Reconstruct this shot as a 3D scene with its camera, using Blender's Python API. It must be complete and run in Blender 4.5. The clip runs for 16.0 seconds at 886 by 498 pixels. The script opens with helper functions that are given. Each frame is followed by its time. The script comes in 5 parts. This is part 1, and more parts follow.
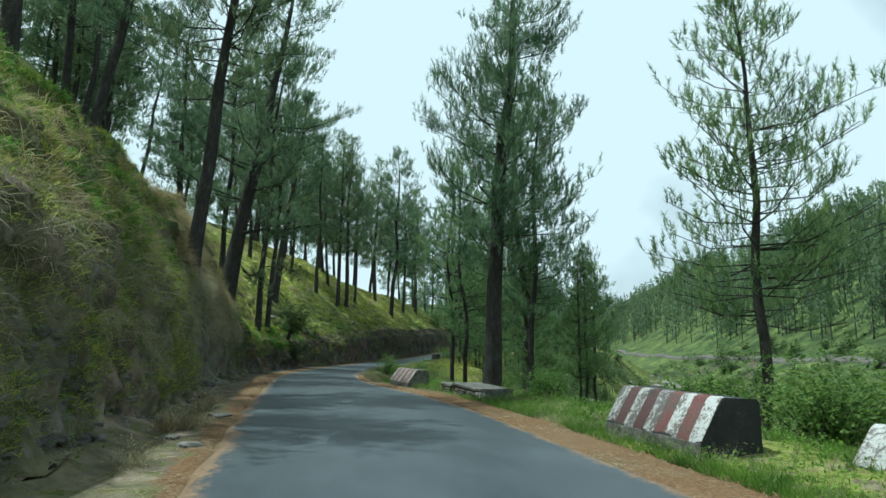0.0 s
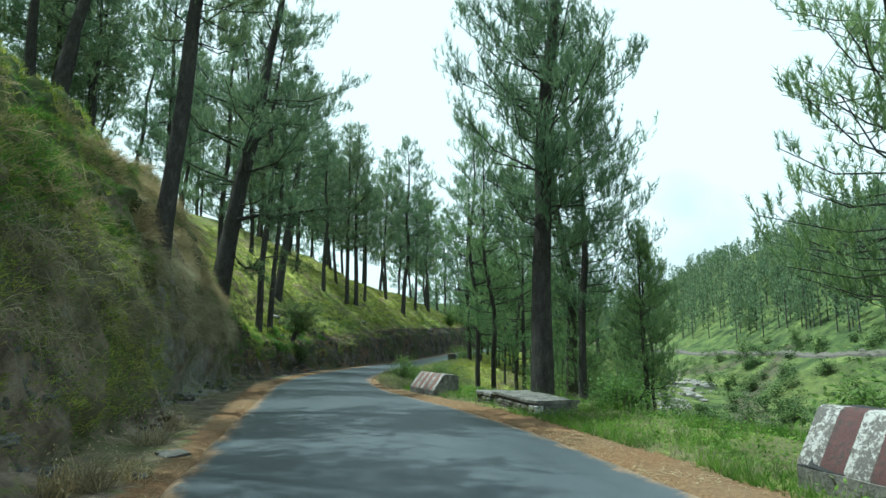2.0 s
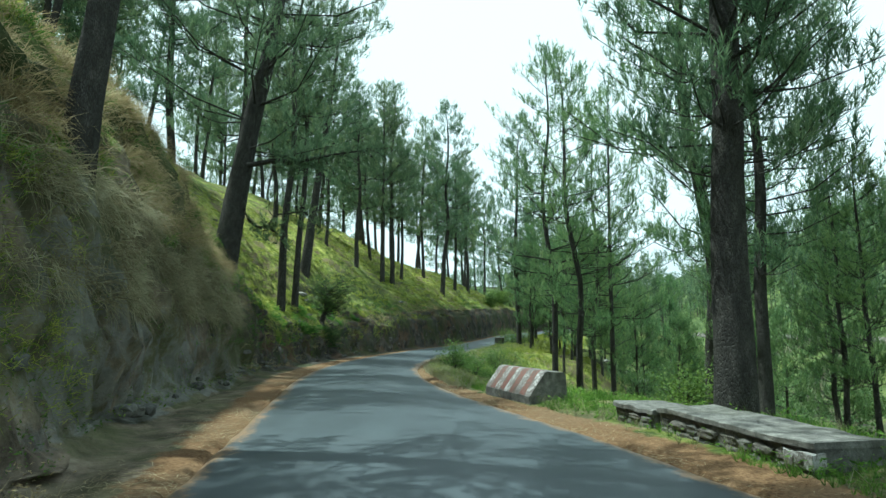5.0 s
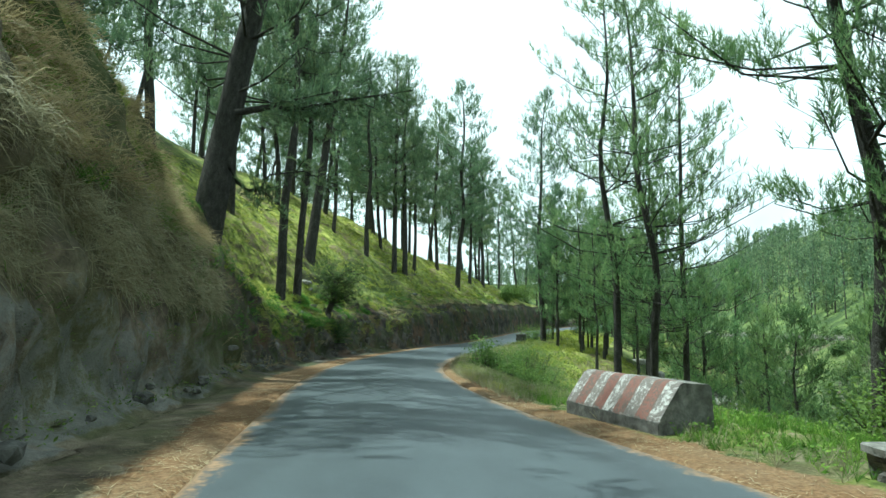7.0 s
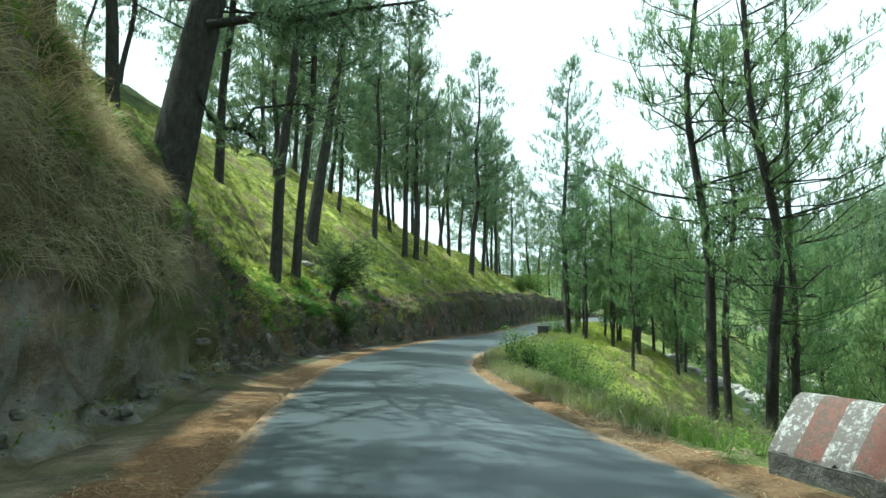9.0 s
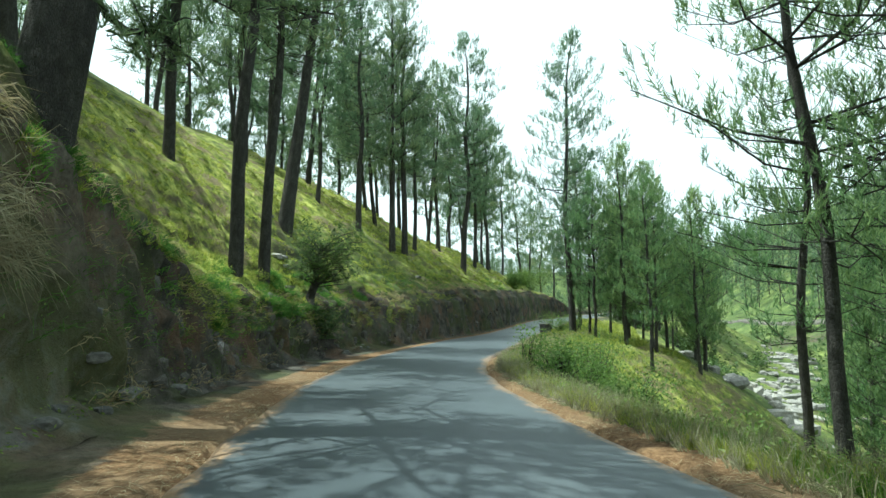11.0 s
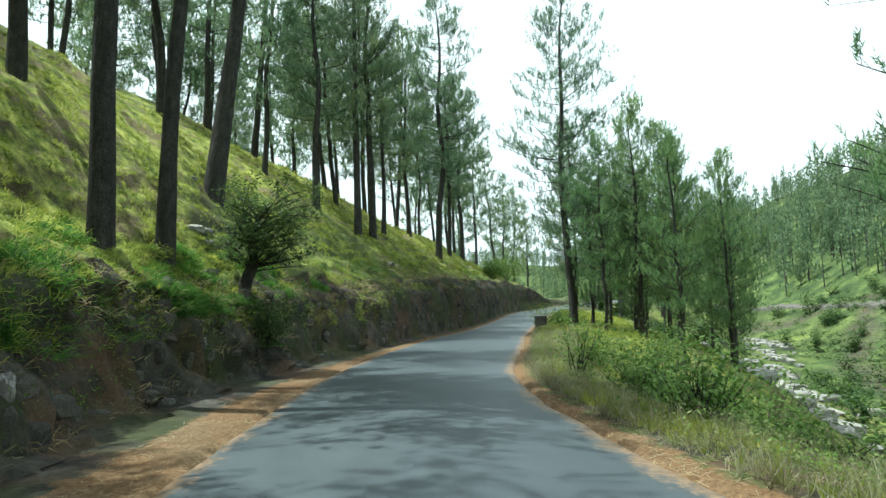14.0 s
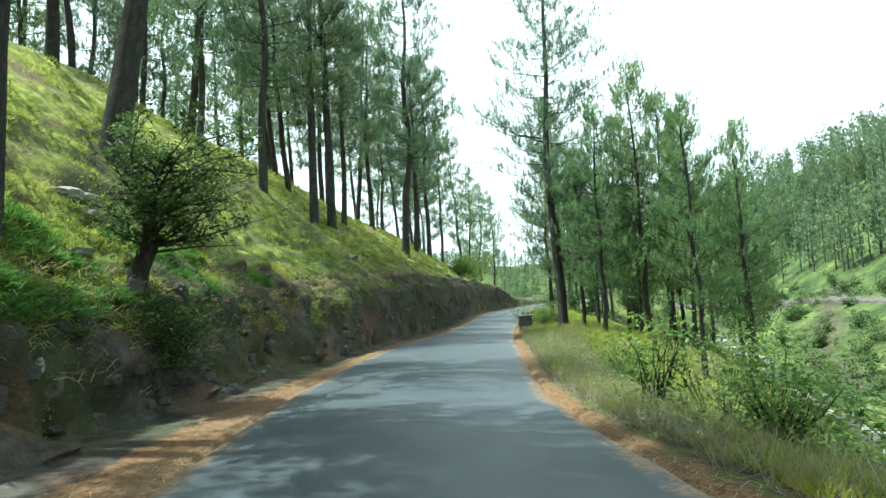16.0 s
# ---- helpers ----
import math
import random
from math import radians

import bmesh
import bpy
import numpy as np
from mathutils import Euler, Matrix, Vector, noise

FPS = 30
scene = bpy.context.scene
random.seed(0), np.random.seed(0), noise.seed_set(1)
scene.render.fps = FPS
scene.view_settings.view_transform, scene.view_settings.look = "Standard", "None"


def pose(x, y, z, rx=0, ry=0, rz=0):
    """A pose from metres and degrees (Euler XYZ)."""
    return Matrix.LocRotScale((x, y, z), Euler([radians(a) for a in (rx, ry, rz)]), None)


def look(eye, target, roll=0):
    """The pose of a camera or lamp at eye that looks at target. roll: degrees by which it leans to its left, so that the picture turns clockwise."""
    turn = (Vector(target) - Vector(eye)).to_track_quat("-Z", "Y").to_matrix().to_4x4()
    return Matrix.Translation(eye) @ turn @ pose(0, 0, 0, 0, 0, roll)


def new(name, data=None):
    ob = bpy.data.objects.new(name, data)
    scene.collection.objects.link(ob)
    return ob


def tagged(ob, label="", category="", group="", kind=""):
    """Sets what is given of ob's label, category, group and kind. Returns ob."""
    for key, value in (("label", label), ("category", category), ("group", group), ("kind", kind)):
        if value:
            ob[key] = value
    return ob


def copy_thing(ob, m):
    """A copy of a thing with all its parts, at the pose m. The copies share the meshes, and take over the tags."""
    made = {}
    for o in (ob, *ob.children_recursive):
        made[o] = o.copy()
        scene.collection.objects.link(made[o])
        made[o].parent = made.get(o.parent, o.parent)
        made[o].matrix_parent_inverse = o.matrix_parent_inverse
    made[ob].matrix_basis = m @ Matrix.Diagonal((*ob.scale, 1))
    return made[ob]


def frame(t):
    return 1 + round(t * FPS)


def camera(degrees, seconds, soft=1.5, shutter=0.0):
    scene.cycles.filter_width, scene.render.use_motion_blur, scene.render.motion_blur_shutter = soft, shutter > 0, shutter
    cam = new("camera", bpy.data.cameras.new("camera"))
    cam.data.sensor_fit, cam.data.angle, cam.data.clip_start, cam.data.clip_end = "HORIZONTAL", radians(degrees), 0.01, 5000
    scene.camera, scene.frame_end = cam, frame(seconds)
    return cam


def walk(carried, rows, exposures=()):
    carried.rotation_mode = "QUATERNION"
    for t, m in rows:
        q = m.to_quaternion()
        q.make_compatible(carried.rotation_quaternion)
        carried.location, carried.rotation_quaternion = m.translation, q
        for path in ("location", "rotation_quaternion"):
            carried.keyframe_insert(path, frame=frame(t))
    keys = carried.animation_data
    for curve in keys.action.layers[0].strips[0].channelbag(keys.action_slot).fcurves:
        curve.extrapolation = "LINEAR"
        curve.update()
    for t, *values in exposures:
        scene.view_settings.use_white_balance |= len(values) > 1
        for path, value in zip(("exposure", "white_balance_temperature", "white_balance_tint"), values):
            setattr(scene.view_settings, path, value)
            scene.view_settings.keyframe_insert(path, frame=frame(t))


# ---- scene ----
cam = camera(73.6, 16.0)
PATH = [
    (0, (-0.003, 0.009, 1.208), (0.402, 1.94, 1.532), 1.2),
    (0.5, (0.031, 0.859, 1.208), (0.438, 2.793, 1.51), 1.1),
    (1, (0.075, 1.779, 1.203), (0.454, 3.721, 1.492), 0.9),
    (1.5, (0.126, 2.641, 1.208), (0.51, 4.579, 1.519), 0.5),
    (2, (0.132, 3.483, 1.197), (0.511, 5.42, 1.519), 0.3),
    (2.5, (0.136, 4.532, 1.191), (0.506, 6.473, 1.499), 0.1),
    (3, (0.126, 5.51, 1.187), (0.47, 7.457, 1.485), 0.2),
    (3.5, (0.123, 6.298, 1.181), (0.441, 8.249, 1.486), 0.1),
    (4, (0.083, 7.298, 1.179), (0.358, 9.257, 1.468), 0.1),
    (4.5, (0.043, 8.194, 1.167), (0.33, 10.156, 1.43), 0.5),
    (4.7, (0.039, 8.551, 1.176), (0.323, 10.513, 1.44), 0.5),
    (6.8, (-0.121, 12.573, 1.025), (0.134, 14.539, 1.293), 0.6),
    (7, (-0.164, 12.967, 1.02), (0.092, 14.934, 1.276), 0.9),
    (7.5, (-0.211, 13.881, 1.008), (0.044, 15.85, 1.25), 1.4),
    (8, (-0.291, 14.867, 0.993), (-0.057, 16.839, 1.229), 1.5),
    (8.5, (-0.308, 15.819, 0.978), (-0.095, 17.797, 1.179), 1.7),
    (9, (-0.387, 16.734, 0.969), (-0.144, 18.706, 1.193), 1.4),
    (9.5, (-0.381, 17.683, 0.97), (-0.101, 19.652, 1.178), 1.1),
    (10, (-0.408, 18.568, 0.938), (-0.121, 20.533, 1.174), 0.2),
    (10.2, (-0.395, 18.934, 0.923), (-0.108, 20.901, 1.144), 0.2),
    (12.3, (-0.436, 22.687, 0.844), (-0.101, 24.644, 1.087), -0.7),
    (12.5, (-0.401, 23.145, 0.844), (-0.061, 25.102, 1.079), -0.8),
    (13, (-0.376, 24.114, 0.845), (-0.018, 26.067, 1.079), -1.1),
    (13.5, (-0.34, 24.993, 0.837), (0.05, 26.942, 1.06), -1.4),
    (14, (-0.288, 26.002, 0.843), (0.138, 27.945, 1.053), -1.6),
    (14.5, (-0.217, 26.985, 0.816), (0.249, 28.922, 0.989), -1.7),
    (15, (-0.164, 27.993, 0.824), (0.322, 29.924, 1.008), -2.1),
    (15.5, (-0.051, 28.957, 0.805), (0.475, 30.876, 1.003), -2.2),
    (16, (0.063, 29.964, 0.79), (0.622, 31.873, 1.002), -2.5),
]
walk(cam, [(t, look(eye, target, roll)) for t, eye, target, roll in PATH], [(0.0, -0.1, 5390, -9), (0.6, 0.2, 5380, -10), (4.7, 0.38, 5380, -13), (7.0, 0.58, 5500, -14), (10.0, 0.75, 5580, -12), (12.3, 0.6, 5680, -8), (14.3, 0.64, 5680, -7), (16.0, 0.97, 5640, -8)])


# ---- sky and sun ----
SUN_EL, SUN_AZ = radians(67), radians(-62)  # from straight ahead (+y), to the left
world = bpy.data.worlds.new("sky")
scene.world = world
world.use_nodes = True
wn = world.node_tree
wn.nodes.clear()
sky = wn.nodes.new("ShaderNodeTexSky")
sky.sky_type, sky.sun_disc, sky.sun_elevation, sky.sun_rotation = "NISHITA", False, SUN_EL, SUN_AZ
sky.air_density, sky.dust_density, sky.ozone_density = 1.0, 4.0, 1.5
cloud = wn.nodes.new("ShaderNodeTexNoise")
cloud.inputs["Scale"].default_value, cloud.inputs["Detail"].default_value = 1.6, 5.0
cmap = wn.nodes.new("ShaderNodeMapRange")
cmap.inputs["From Min"].default_value, cmap.inputs["From Max"].default_value = 0.30, 0.52
cmix = wn.nodes.new("ShaderNodeMix")
cmix.data_type = "RGBA"
cmix.inputs["B"].default_value = (11.6, 12.0, 12.0, 1)
wbg = wn.nodes.new("ShaderNodeBackground")
wbg.inputs["Strength"].default_value = 0.08
wout = wn.nodes.new("ShaderNodeOutputWorld")
wn.links.new(cloud.outputs["Fac"], cmap.inputs["Value"])
wn.links.new(cmap.outputs["Result"], cmix.inputs["Factor"])
wn.links.new(sky.outputs["Color"], cmix.inputs["A"])
wn.links.new(cmix.outputs["Result"], wbg.inputs["Color"])
wn.links.new(wbg.outputs["Background"], wout.inputs["Surface"])

sun = new("sun", bpy.data.lights.new("sun", "SUN"))
sun.data.energy, sun.data.angle, sun.data.color = 5.0, radians(0.4), (1.0, 0.95, 0.86)
SUN_DIR = Vector((math.sin(SUN_AZ) * math.cos(SUN_EL), math.cos(SUN_AZ) * math.cos(SUN_EL), math.sin(SUN_EL)))
sun.matrix_world = look(SUN_DIR * 60, (0, 0, 0))


# ---- materials ----
def material(name):
    m = bpy.data.materials.new(name)
    m.use_nodes = True
    m.node_tree.nodes.clear()
    return m, m.node_tree


def node(t, kind, **inputs):
    n = t.nodes.new(kind)
    for key, value in inputs.items():
        n.inputs[key.replace("_", " ")].default_value = value
    return n


def noise_at(t, scale, detail=4.0, rough=0.6, stretch=(1, 1, 1)):
    """Noise in the object's metres. Returns its value socket."""
    c = t.nodes.new("ShaderNodeTexCoord")
    mp = t.nodes.new("ShaderNodeMapping")
    mp.inputs["Scale"].default_value = stretch
    n = node(t, "ShaderNodeTexNoise", Scale=scale, Detail=detail, Roughness=rough)
    t.links.new(c.outputs["Object"], mp.inputs["Vector"])
    t.links.new(mp.outputs["Vector"], n.inputs["Vector"])
    return n.outputs["Fac"]


def ramp(t, value, *stops):
    r = t.nodes.new("ShaderNodeValToRGB")
    e = r.color_ramp.elements
    while len(e) < len(stops):
        e.new(0.5)
    for k, (p, c) in enumerate(stops):
        e[k].position, e[k].color = p, (*c, 1) if len(c) == 3 else c
    t.links.new(value, r.inputs["Fac"])
    return r.outputs["Color"]


def blend(t, fac, a, b, mode="MIX"):
    m = t.nodes.new("ShaderNodeMix")
    m.data_type, m.blend_type = "RGBA", mode
    for key, value in (("Factor", fac), ("A", a), ("B", b)):
        if hasattr(value, "is_linked"):
            t.links.new(value, m.inputs[key])
        else:
            m.inputs[key].default_value = value if key == "Factor" else (*value, 1)
    return m.outputs["Result"]


def math_node(t, op, a, b=0.0, clamp=False):
    n = t.nodes.new("ShaderNodeMath")
    n.operation, n.use_clamp = op, clamp
    for k, value in enumerate((a, b)):
        if hasattr(value, "is_linked"):
            t.links.new(value, n.inputs[k])
        else:
            n.inputs[k].default_value = value
    return n.outputs["Value"]


def finish(t, colour, rough=0.9, bump=None, depth=0.02, strength=0.6, spec=0.3, through_light=0.0, through_colour=None):
    """Principled surface, with some of the light let through for leaves."""
    p = t.nodes.new("ShaderNodeBsdfPrincipled")
    p.inputs["Specular IOR Level"].default_value = spec
    if hasattr(colour, "is_linked"):
        t.links.new(colour, p.inputs["Base Color"])
    else:
        p.inputs["Base Color"].default_value = (*colour, 1)
    if hasattr(rough, "is_linked"):
        t.links.new(rough, p.inputs["Roughness"])
    else:
        p.inputs["Roughness"].default_value = rough
    if bump is not None:
        b = node(t, "ShaderNodeBump", Strength=strength, Distance=depth)
        t.links.new(bump, b.inputs["Height"])
        t.links.new(b.outputs["Normal"], p.inputs["Normal"])
    out = t.nodes.new("ShaderNodeOutputMaterial")
    if through_light:
        tr = t.nodes.new("ShaderNodeBsdfTranslucent")
        if through_colour is None:
            through_colour = colour
        t.links.new(through_colour, tr.inputs["Color"])
        mx = node(t, "ShaderNodeMixShader", Fac=through_light)
        t.links.new(p.outputs["BSDF"], mx.inputs[1])
        t.links.new(tr.outputs["BSDF"], mx.inputs[2])
        t.links.new(mx.outputs["Shader"], out.inputs["Surface"])
    else:
        t.links.new(p.outputs["BSDF"], out.inputs["Surface"])


def attribute(t, name):
    a = t.nodes.new("ShaderNodeAttribute")
    a.attribute_name = name
    return a


def random_of(t):
    return t.nodes.new("ShaderNodeObjectInfo").outputs["Random"]


def island(t):
    return t.nodes.new("ShaderNodeNewGeometry").outputs["Random Per Island"]


def mat_asphalt():
    m, t = material("asphalt")
    big = noise_at(t, 0.35, 5, 0.65, (1.0, 0.35, 1.0))
    fine = noise_at(t, 70, 3, 0.7)
    grit = noise_at(t, 14, 4, 0.7)
    c = ramp(t, big, (0.3, (0.047, 0.06, 0.07)), (0.55, (0.068, 0.084, 0.095)), (0.75, (0.105, 0.122, 0.13)))
    c = blend(t, 0.55, c, ramp(t, fine, (0.3, (0.5, 0.5, 0.5)), (0.7, (1.0, 1.0, 1.0))), "MULTIPLY")
    c = blend(t, 0.6, c, ramp(t, noise_at(t, 1.7, 6, 0.7, (1.0, 0.5, 1.0)), (0.36, (0.66, 0.66, 0.67)), (0.62, (1.1, 1.1, 1.08))), "MULTIPLY")
    # pine litter and dust along the edges
    a = attribute(t, "edge").outputs["Fac"]
    mask = ramp(t, math_node(t, "ADD", a, math_node(t, "ADD", math_node(t, "MULTIPLY", math_node(t, "SUBTRACT", grit, 0.5), 0.9), math_node(t, "MULTIPLY", math_node(t, "SUBTRACT", noise_at(t, 1.6, 5, 0.7), 0.5), 1.5))), (0.5, (0, 0, 0)), (0.85, (1, 1, 1)))
    c = blend(t, mask, c, ramp(t, grit, (0.32, (0.11, 0.07, 0.042)), (0.68, (0.31, 0.20, 0.112))))
    finish(t, c, ramp(t, big, (0.3, (0.46, 0.46, 0.46)), (0.8, (0.6, 0.6, 0.6))), fine, 0.004, 0.35, 0.5)
    return m


def mat_ground():
    """Grass slope, pine litter, bare rocky earth: where each lies is told by the sheet's own zone."""
    m, t = material("hillside_ground")
    z = attribute(t, "zone")
    sep = t.nodes.new("ShaderNodeSeparateColor")
    t.links.new(z.outputs["Color"], sep.inputs["Color"])
    litter, rock, grey = sep.outputs["Red"], sep.outputs["Green"], sep.outputs["Blue"]
    patch = noise_at(t, 0.5, 6, 0.65)
    mid = noise_at(t, 3.0, 5, 0.7)
    fine = noise_at(t, 26, 4, 0.75)
    streak = noise_at(t, 1.9, 6, 0.72, (1.0, 1.0, 0.8))
    clod = noise_at(t, 1.5, 6, 0.68, (1.0, 0.7, 1.5))
    grass = ramp(t, mid, (0.34, (0.065, 0.085, 0.022)), (0.47, (0.23, 0.275, 0.055)), (0.62, (0.50, 0.50, 0.125)))
    dry = ramp(t, fine, (0.3, (0.12, 0.092, 0.052)), (0.7, (0.33, 0.26, 0.15)))
    grass = blend(t, ramp(t, math_node(t, "ADD", math_node(t, "MULTIPLY", patch, 0.45), math_node(t, "MULTIPLY", clod, 0.55)), (0.49, (0, 0, 0)), (0.56, (0.9, 0.9, 0.9))), grass, dry)
    up = t.nodes.new("ShaderNodeSeparateXYZ")
    t.links.new(t.nodes.new("ShaderNodeNewGeometry").outputs["Normal"], up.inputs["Vector"])
    bare = ramp(t, math_node(t, "ADD", up.outputs["Z"], math_node(t, "MULTIPLY", math_node(t, "SUBTRACT", mid, 0.5), 0.5)), (0.40, (0.85, 0.85, 0.85)), (0.58, (0, 0, 0)))
    grass = blend(t, bare, grass, ramp(t, fine, (0.3, (0.05, 0.04, 0.026)), (0.7, (0.17, 0.135, 0.085))))
    grass = blend(t, 0.5, grass, ramp(t, fine, (0.25, (0.4, 0.4, 0.4)), (0.7, (1, 1, 1))), "MULTIPLY")
    broad = noise_at(t, 0.06, 4, 0.6)
    field = math_node(t, "ADD", math_node(t, "MULTIPLY", noise_at(t, 0.22, 6, 0.7), 0.7), math_node(t, "MULTIPLY", noise_at(t, 1.3, 5, 0.7), 0.3))
    # rough growth, its colour greyed and darkened to stand in for valley haze
    wild = ramp(t, field, (0.36, (0.018, 0.032, 0.014)), (0.47, (0.048, 0.074, 0.026)), (0.57, (0.1, 0.135, 0.042)), (0.68, (0.21, 0.25, 0.075)))
    grass = blend(t, ramp(t, broad, (0.44, (0, 0, 0)), (0.58, (0.85, 0.85, 0.85))), grass, wild)
    grass = blend(t, math_node(t, "MULTIPLY", math_node(t, "SUBTRACT", 1.0, z.outputs["Alpha"]), 1.0), grass, wild)
    earth = ramp(t, streak, (0.34, (0.065, 0.054, 0.041)), (0.48, (0.165, 0.132, 0.1)), (0.6, (0.29, 0.235, 0.175)), (0.74, (0.43, 0.375, 0.3)))
    moss = ramp(t, mid, (0.3, (0.085, 0.094, 0.045)), (0.7, (0.19, 0.2, 0.085)))
    earth = blend(t, ramp(t, patch, (0.42, (0, 0, 0)), (0.6, (0.7, 0.7, 0.7))), earth, moss)
    plaster = ramp(t, streak, (0.3, (0.13, 0.128, 0.115)), (0.55, (0.24, 0.235, 0.215)), (0.75, (0.36, 0.355, 0.33)))
    earth = blend(t, ramp(t, math_node(t, "ADD", grey, math_node(t, "MULTIPLY", math_node(t, "SUBTRACT", mid, 0.5), 1.6)), (0.5, (0, 0, 0)), (0.72, (0.85, 0.85, 0.85))), earth, plaster)
    needles = ramp(t, fine, (0.3, (0.075, 0.043, 0.024)), (0.5, (0.19, 0.112, 0.056)), (0.7, (0.32, 0.205, 0.11)))
    needles = blend(t, ramp(t, patch, (0.45, (0, 0, 0)), (0.7, (0.6, 0.6, 0.6))), needles, ramp(t, mid, (0.3, (0.13, 0.10, 0.065)), (0.7, (0.28, 0.22, 0.14))))
    rocky = ramp(t, streak, (0.36, (0.02, 0.02, 0.018)), (0.5, (0.05, 0.048, 0.042)), (0.62, (0.10, 0.092, 0.078)), (0.76, (0.2, 0.185, 0.16)))
    rocky = blend(t, ramp(t, noise_at(t, 0.9, 5, 0.7), (0.48, (0, 0, 0)), (0.6, (0.8, 0.8, 0.8))), rocky, ramp(t, fine, (0.3, (0.07, 0.04, 0.025)), (0.7, (0.2, 0.125, 0.08))))
    rocky = blend(t, ramp(t, patch, (0.46, (0, 0, 0)), (0.6, (0.75, 0.75, 0.75))), rocky, ramp(t, mid, (0.3, (0.03, 0.04, 0.016)), (0.7, (0.075, 0.09, 0.032))))
    earth = blend(t, attribute(t, "stony").outputs["Fac"], earth, rocky)
    jag = math_node(t, "MULTIPLY", math_node(t, "SUBTRACT", mid, 0.5), 1.3)
    k1 = ramp(t, math_node(t, "ADD", rock, jag), (0.42, (0, 0, 0)), (0.58, (1, 1, 1)))
    k2 = ramp(t, math_node(t, "ADD", litter, jag), (0.42, (0, 0, 0)), (0.58, (1, 1, 1)))
    c = blend(t, k2, blend(t, k1, grass, earth), needles)
    h = math_node(t, "ADD", math_node(t, "MULTIPLY", mid, 0.7), math_node(t, "MULTIPLY", fine, 0.3))
    finish(t, c, 0.95, h, 0.12, 0.9, 0.15)
    return m


def mat_needles(name, dark, mid, light, let=0.35, patch=0.9):
    m, t = material(name)
    i = island(t)
    n = noise_at(t, patch, 4, 0.65)
    v = math_node(t, "ADD", math_node(t, "MULTIPLY", i, 0.4), math_node(t, "MULTIPLY", math_node(t, "SUBTRACT", math_node(t, "MULTIPLY", n, 2.4), 0.7), 0.6))
    c = ramp(t, v, (0.2, dark), (0.5, mid), (0.85, light))
    o = ramp(t, random_of(t), (0.0, (0.85, 0.95, 0.95)), (0.5, (1.0, 1.0, 1.0)), (1.0, (1.12, 1.05, 0.88)))
    c = blend(t, 1.0, c, o, "MULTIPLY")
    finish(t, c, 0.6, None, spec=0.25, through_light=let)
    return m


def mat_bark():
    m, t = material("pine_bark")
    v = t.nodes.new("ShaderNodeTexVoronoi")
    c0 = t.nodes.new("ShaderNodeTexCoord")
    mp = t.nodes.new("ShaderNodeMapping")
    mp.inputs["Scale"].default_value = (11, 11, 3.2)
    t.links.new(c0.outputs["Object"], mp.inputs["Vector"])
    t.links.new(mp.outputs["Vector"], v.inputs["Vector"])
    v.feature = "DISTANCE_TO_EDGE"
    plate = v.outputs["Distance"]
    n = noise_at(t, 9, 5, 0.7, (1, 1, 0.4))
    c = ramp(t, n, (0.3, (0.045, 0.044, 0.041)), (0.55, (0.085, 0.081, 0.073)), (0.75, (0.15, 0.14, 0.126)))
    c = blend(t, ramp(t, plate, (0.0, (0.8, 0.8, 0.8)), (0.12, (0, 0, 0))), c, (0.03, 0.026, 0.023))
    finish(t, c, 0.95, math_node(t, "ADD", math_node(t, "MINIMUM", plate, 0.25), math_node(t, "MULTIPLY", n, 0.2)), 0.05, 1.0, 0.1)
    return m


def mat_stone(name, lo, mid, hi, lichen=0.35):
    m, t = material(name)
    a, b, g = noise_at(t, 1.3, 5, 0.65), noise_at(t, 8, 5, 0.7), noise_at(t, 45, 3, 0.7)
    c = ramp(t, b, (0.28, lo), (0.5, mid), (0.75, hi))
    c = blend(t, ramp(t, a, (0.5, (0, 0, 0)), (0.68, (lichen, lichen, lichen))), c, (0.06, 0.062, 0.045))
    r = ramp(t, random_of(t), (0, (0.7, 0.7, 0.7)), (1, (1.15, 1.12, 1.08)))
    c = blend(t, 1.0, c, r, "MULTIPLY")
    finish(t, c, 0.93, math_node(t, "ADD", b, math_node(t, "MULTIPLY", g, 0.3)), 0.03, 0.8, 0.2)
    return m


def mat_paint(name, lo, hi, chipped=(0.12, 0.105, 0.09), wear=0.5):
    m, t = material(name)
    a, b, g = noise_at(t, 3.2, 7, 0.75), noise_at(t, 24, 6, 0.8), noise_at(t, 60, 3, 0.7)
    c = ramp(t, a, (0.3, lo), (0.7, hi))
    v = math_node(t, "ADD", math_node(t, "MULTIPLY", a, 0.5), math_node(t, "MULTIPLY", b, 0.5))
    c = blend(t, ramp(t, v, (wear, (0, 0, 0)), (wear + 0.06, (0.9, 0.9, 0.9))), c, chipped)
    c = blend(t, 0.35, c, ramp(t, g, (0.3, (0.5, 0.5, 0.5)), (0.7, (1, 1, 1))), "MULTIPLY")
    finish(t, c, 0.8, math_node(t, "ADD", b, math_node(t, "MULTIPLY", g, 0.2)), 0.012, 0.7, 0.25)
    return m


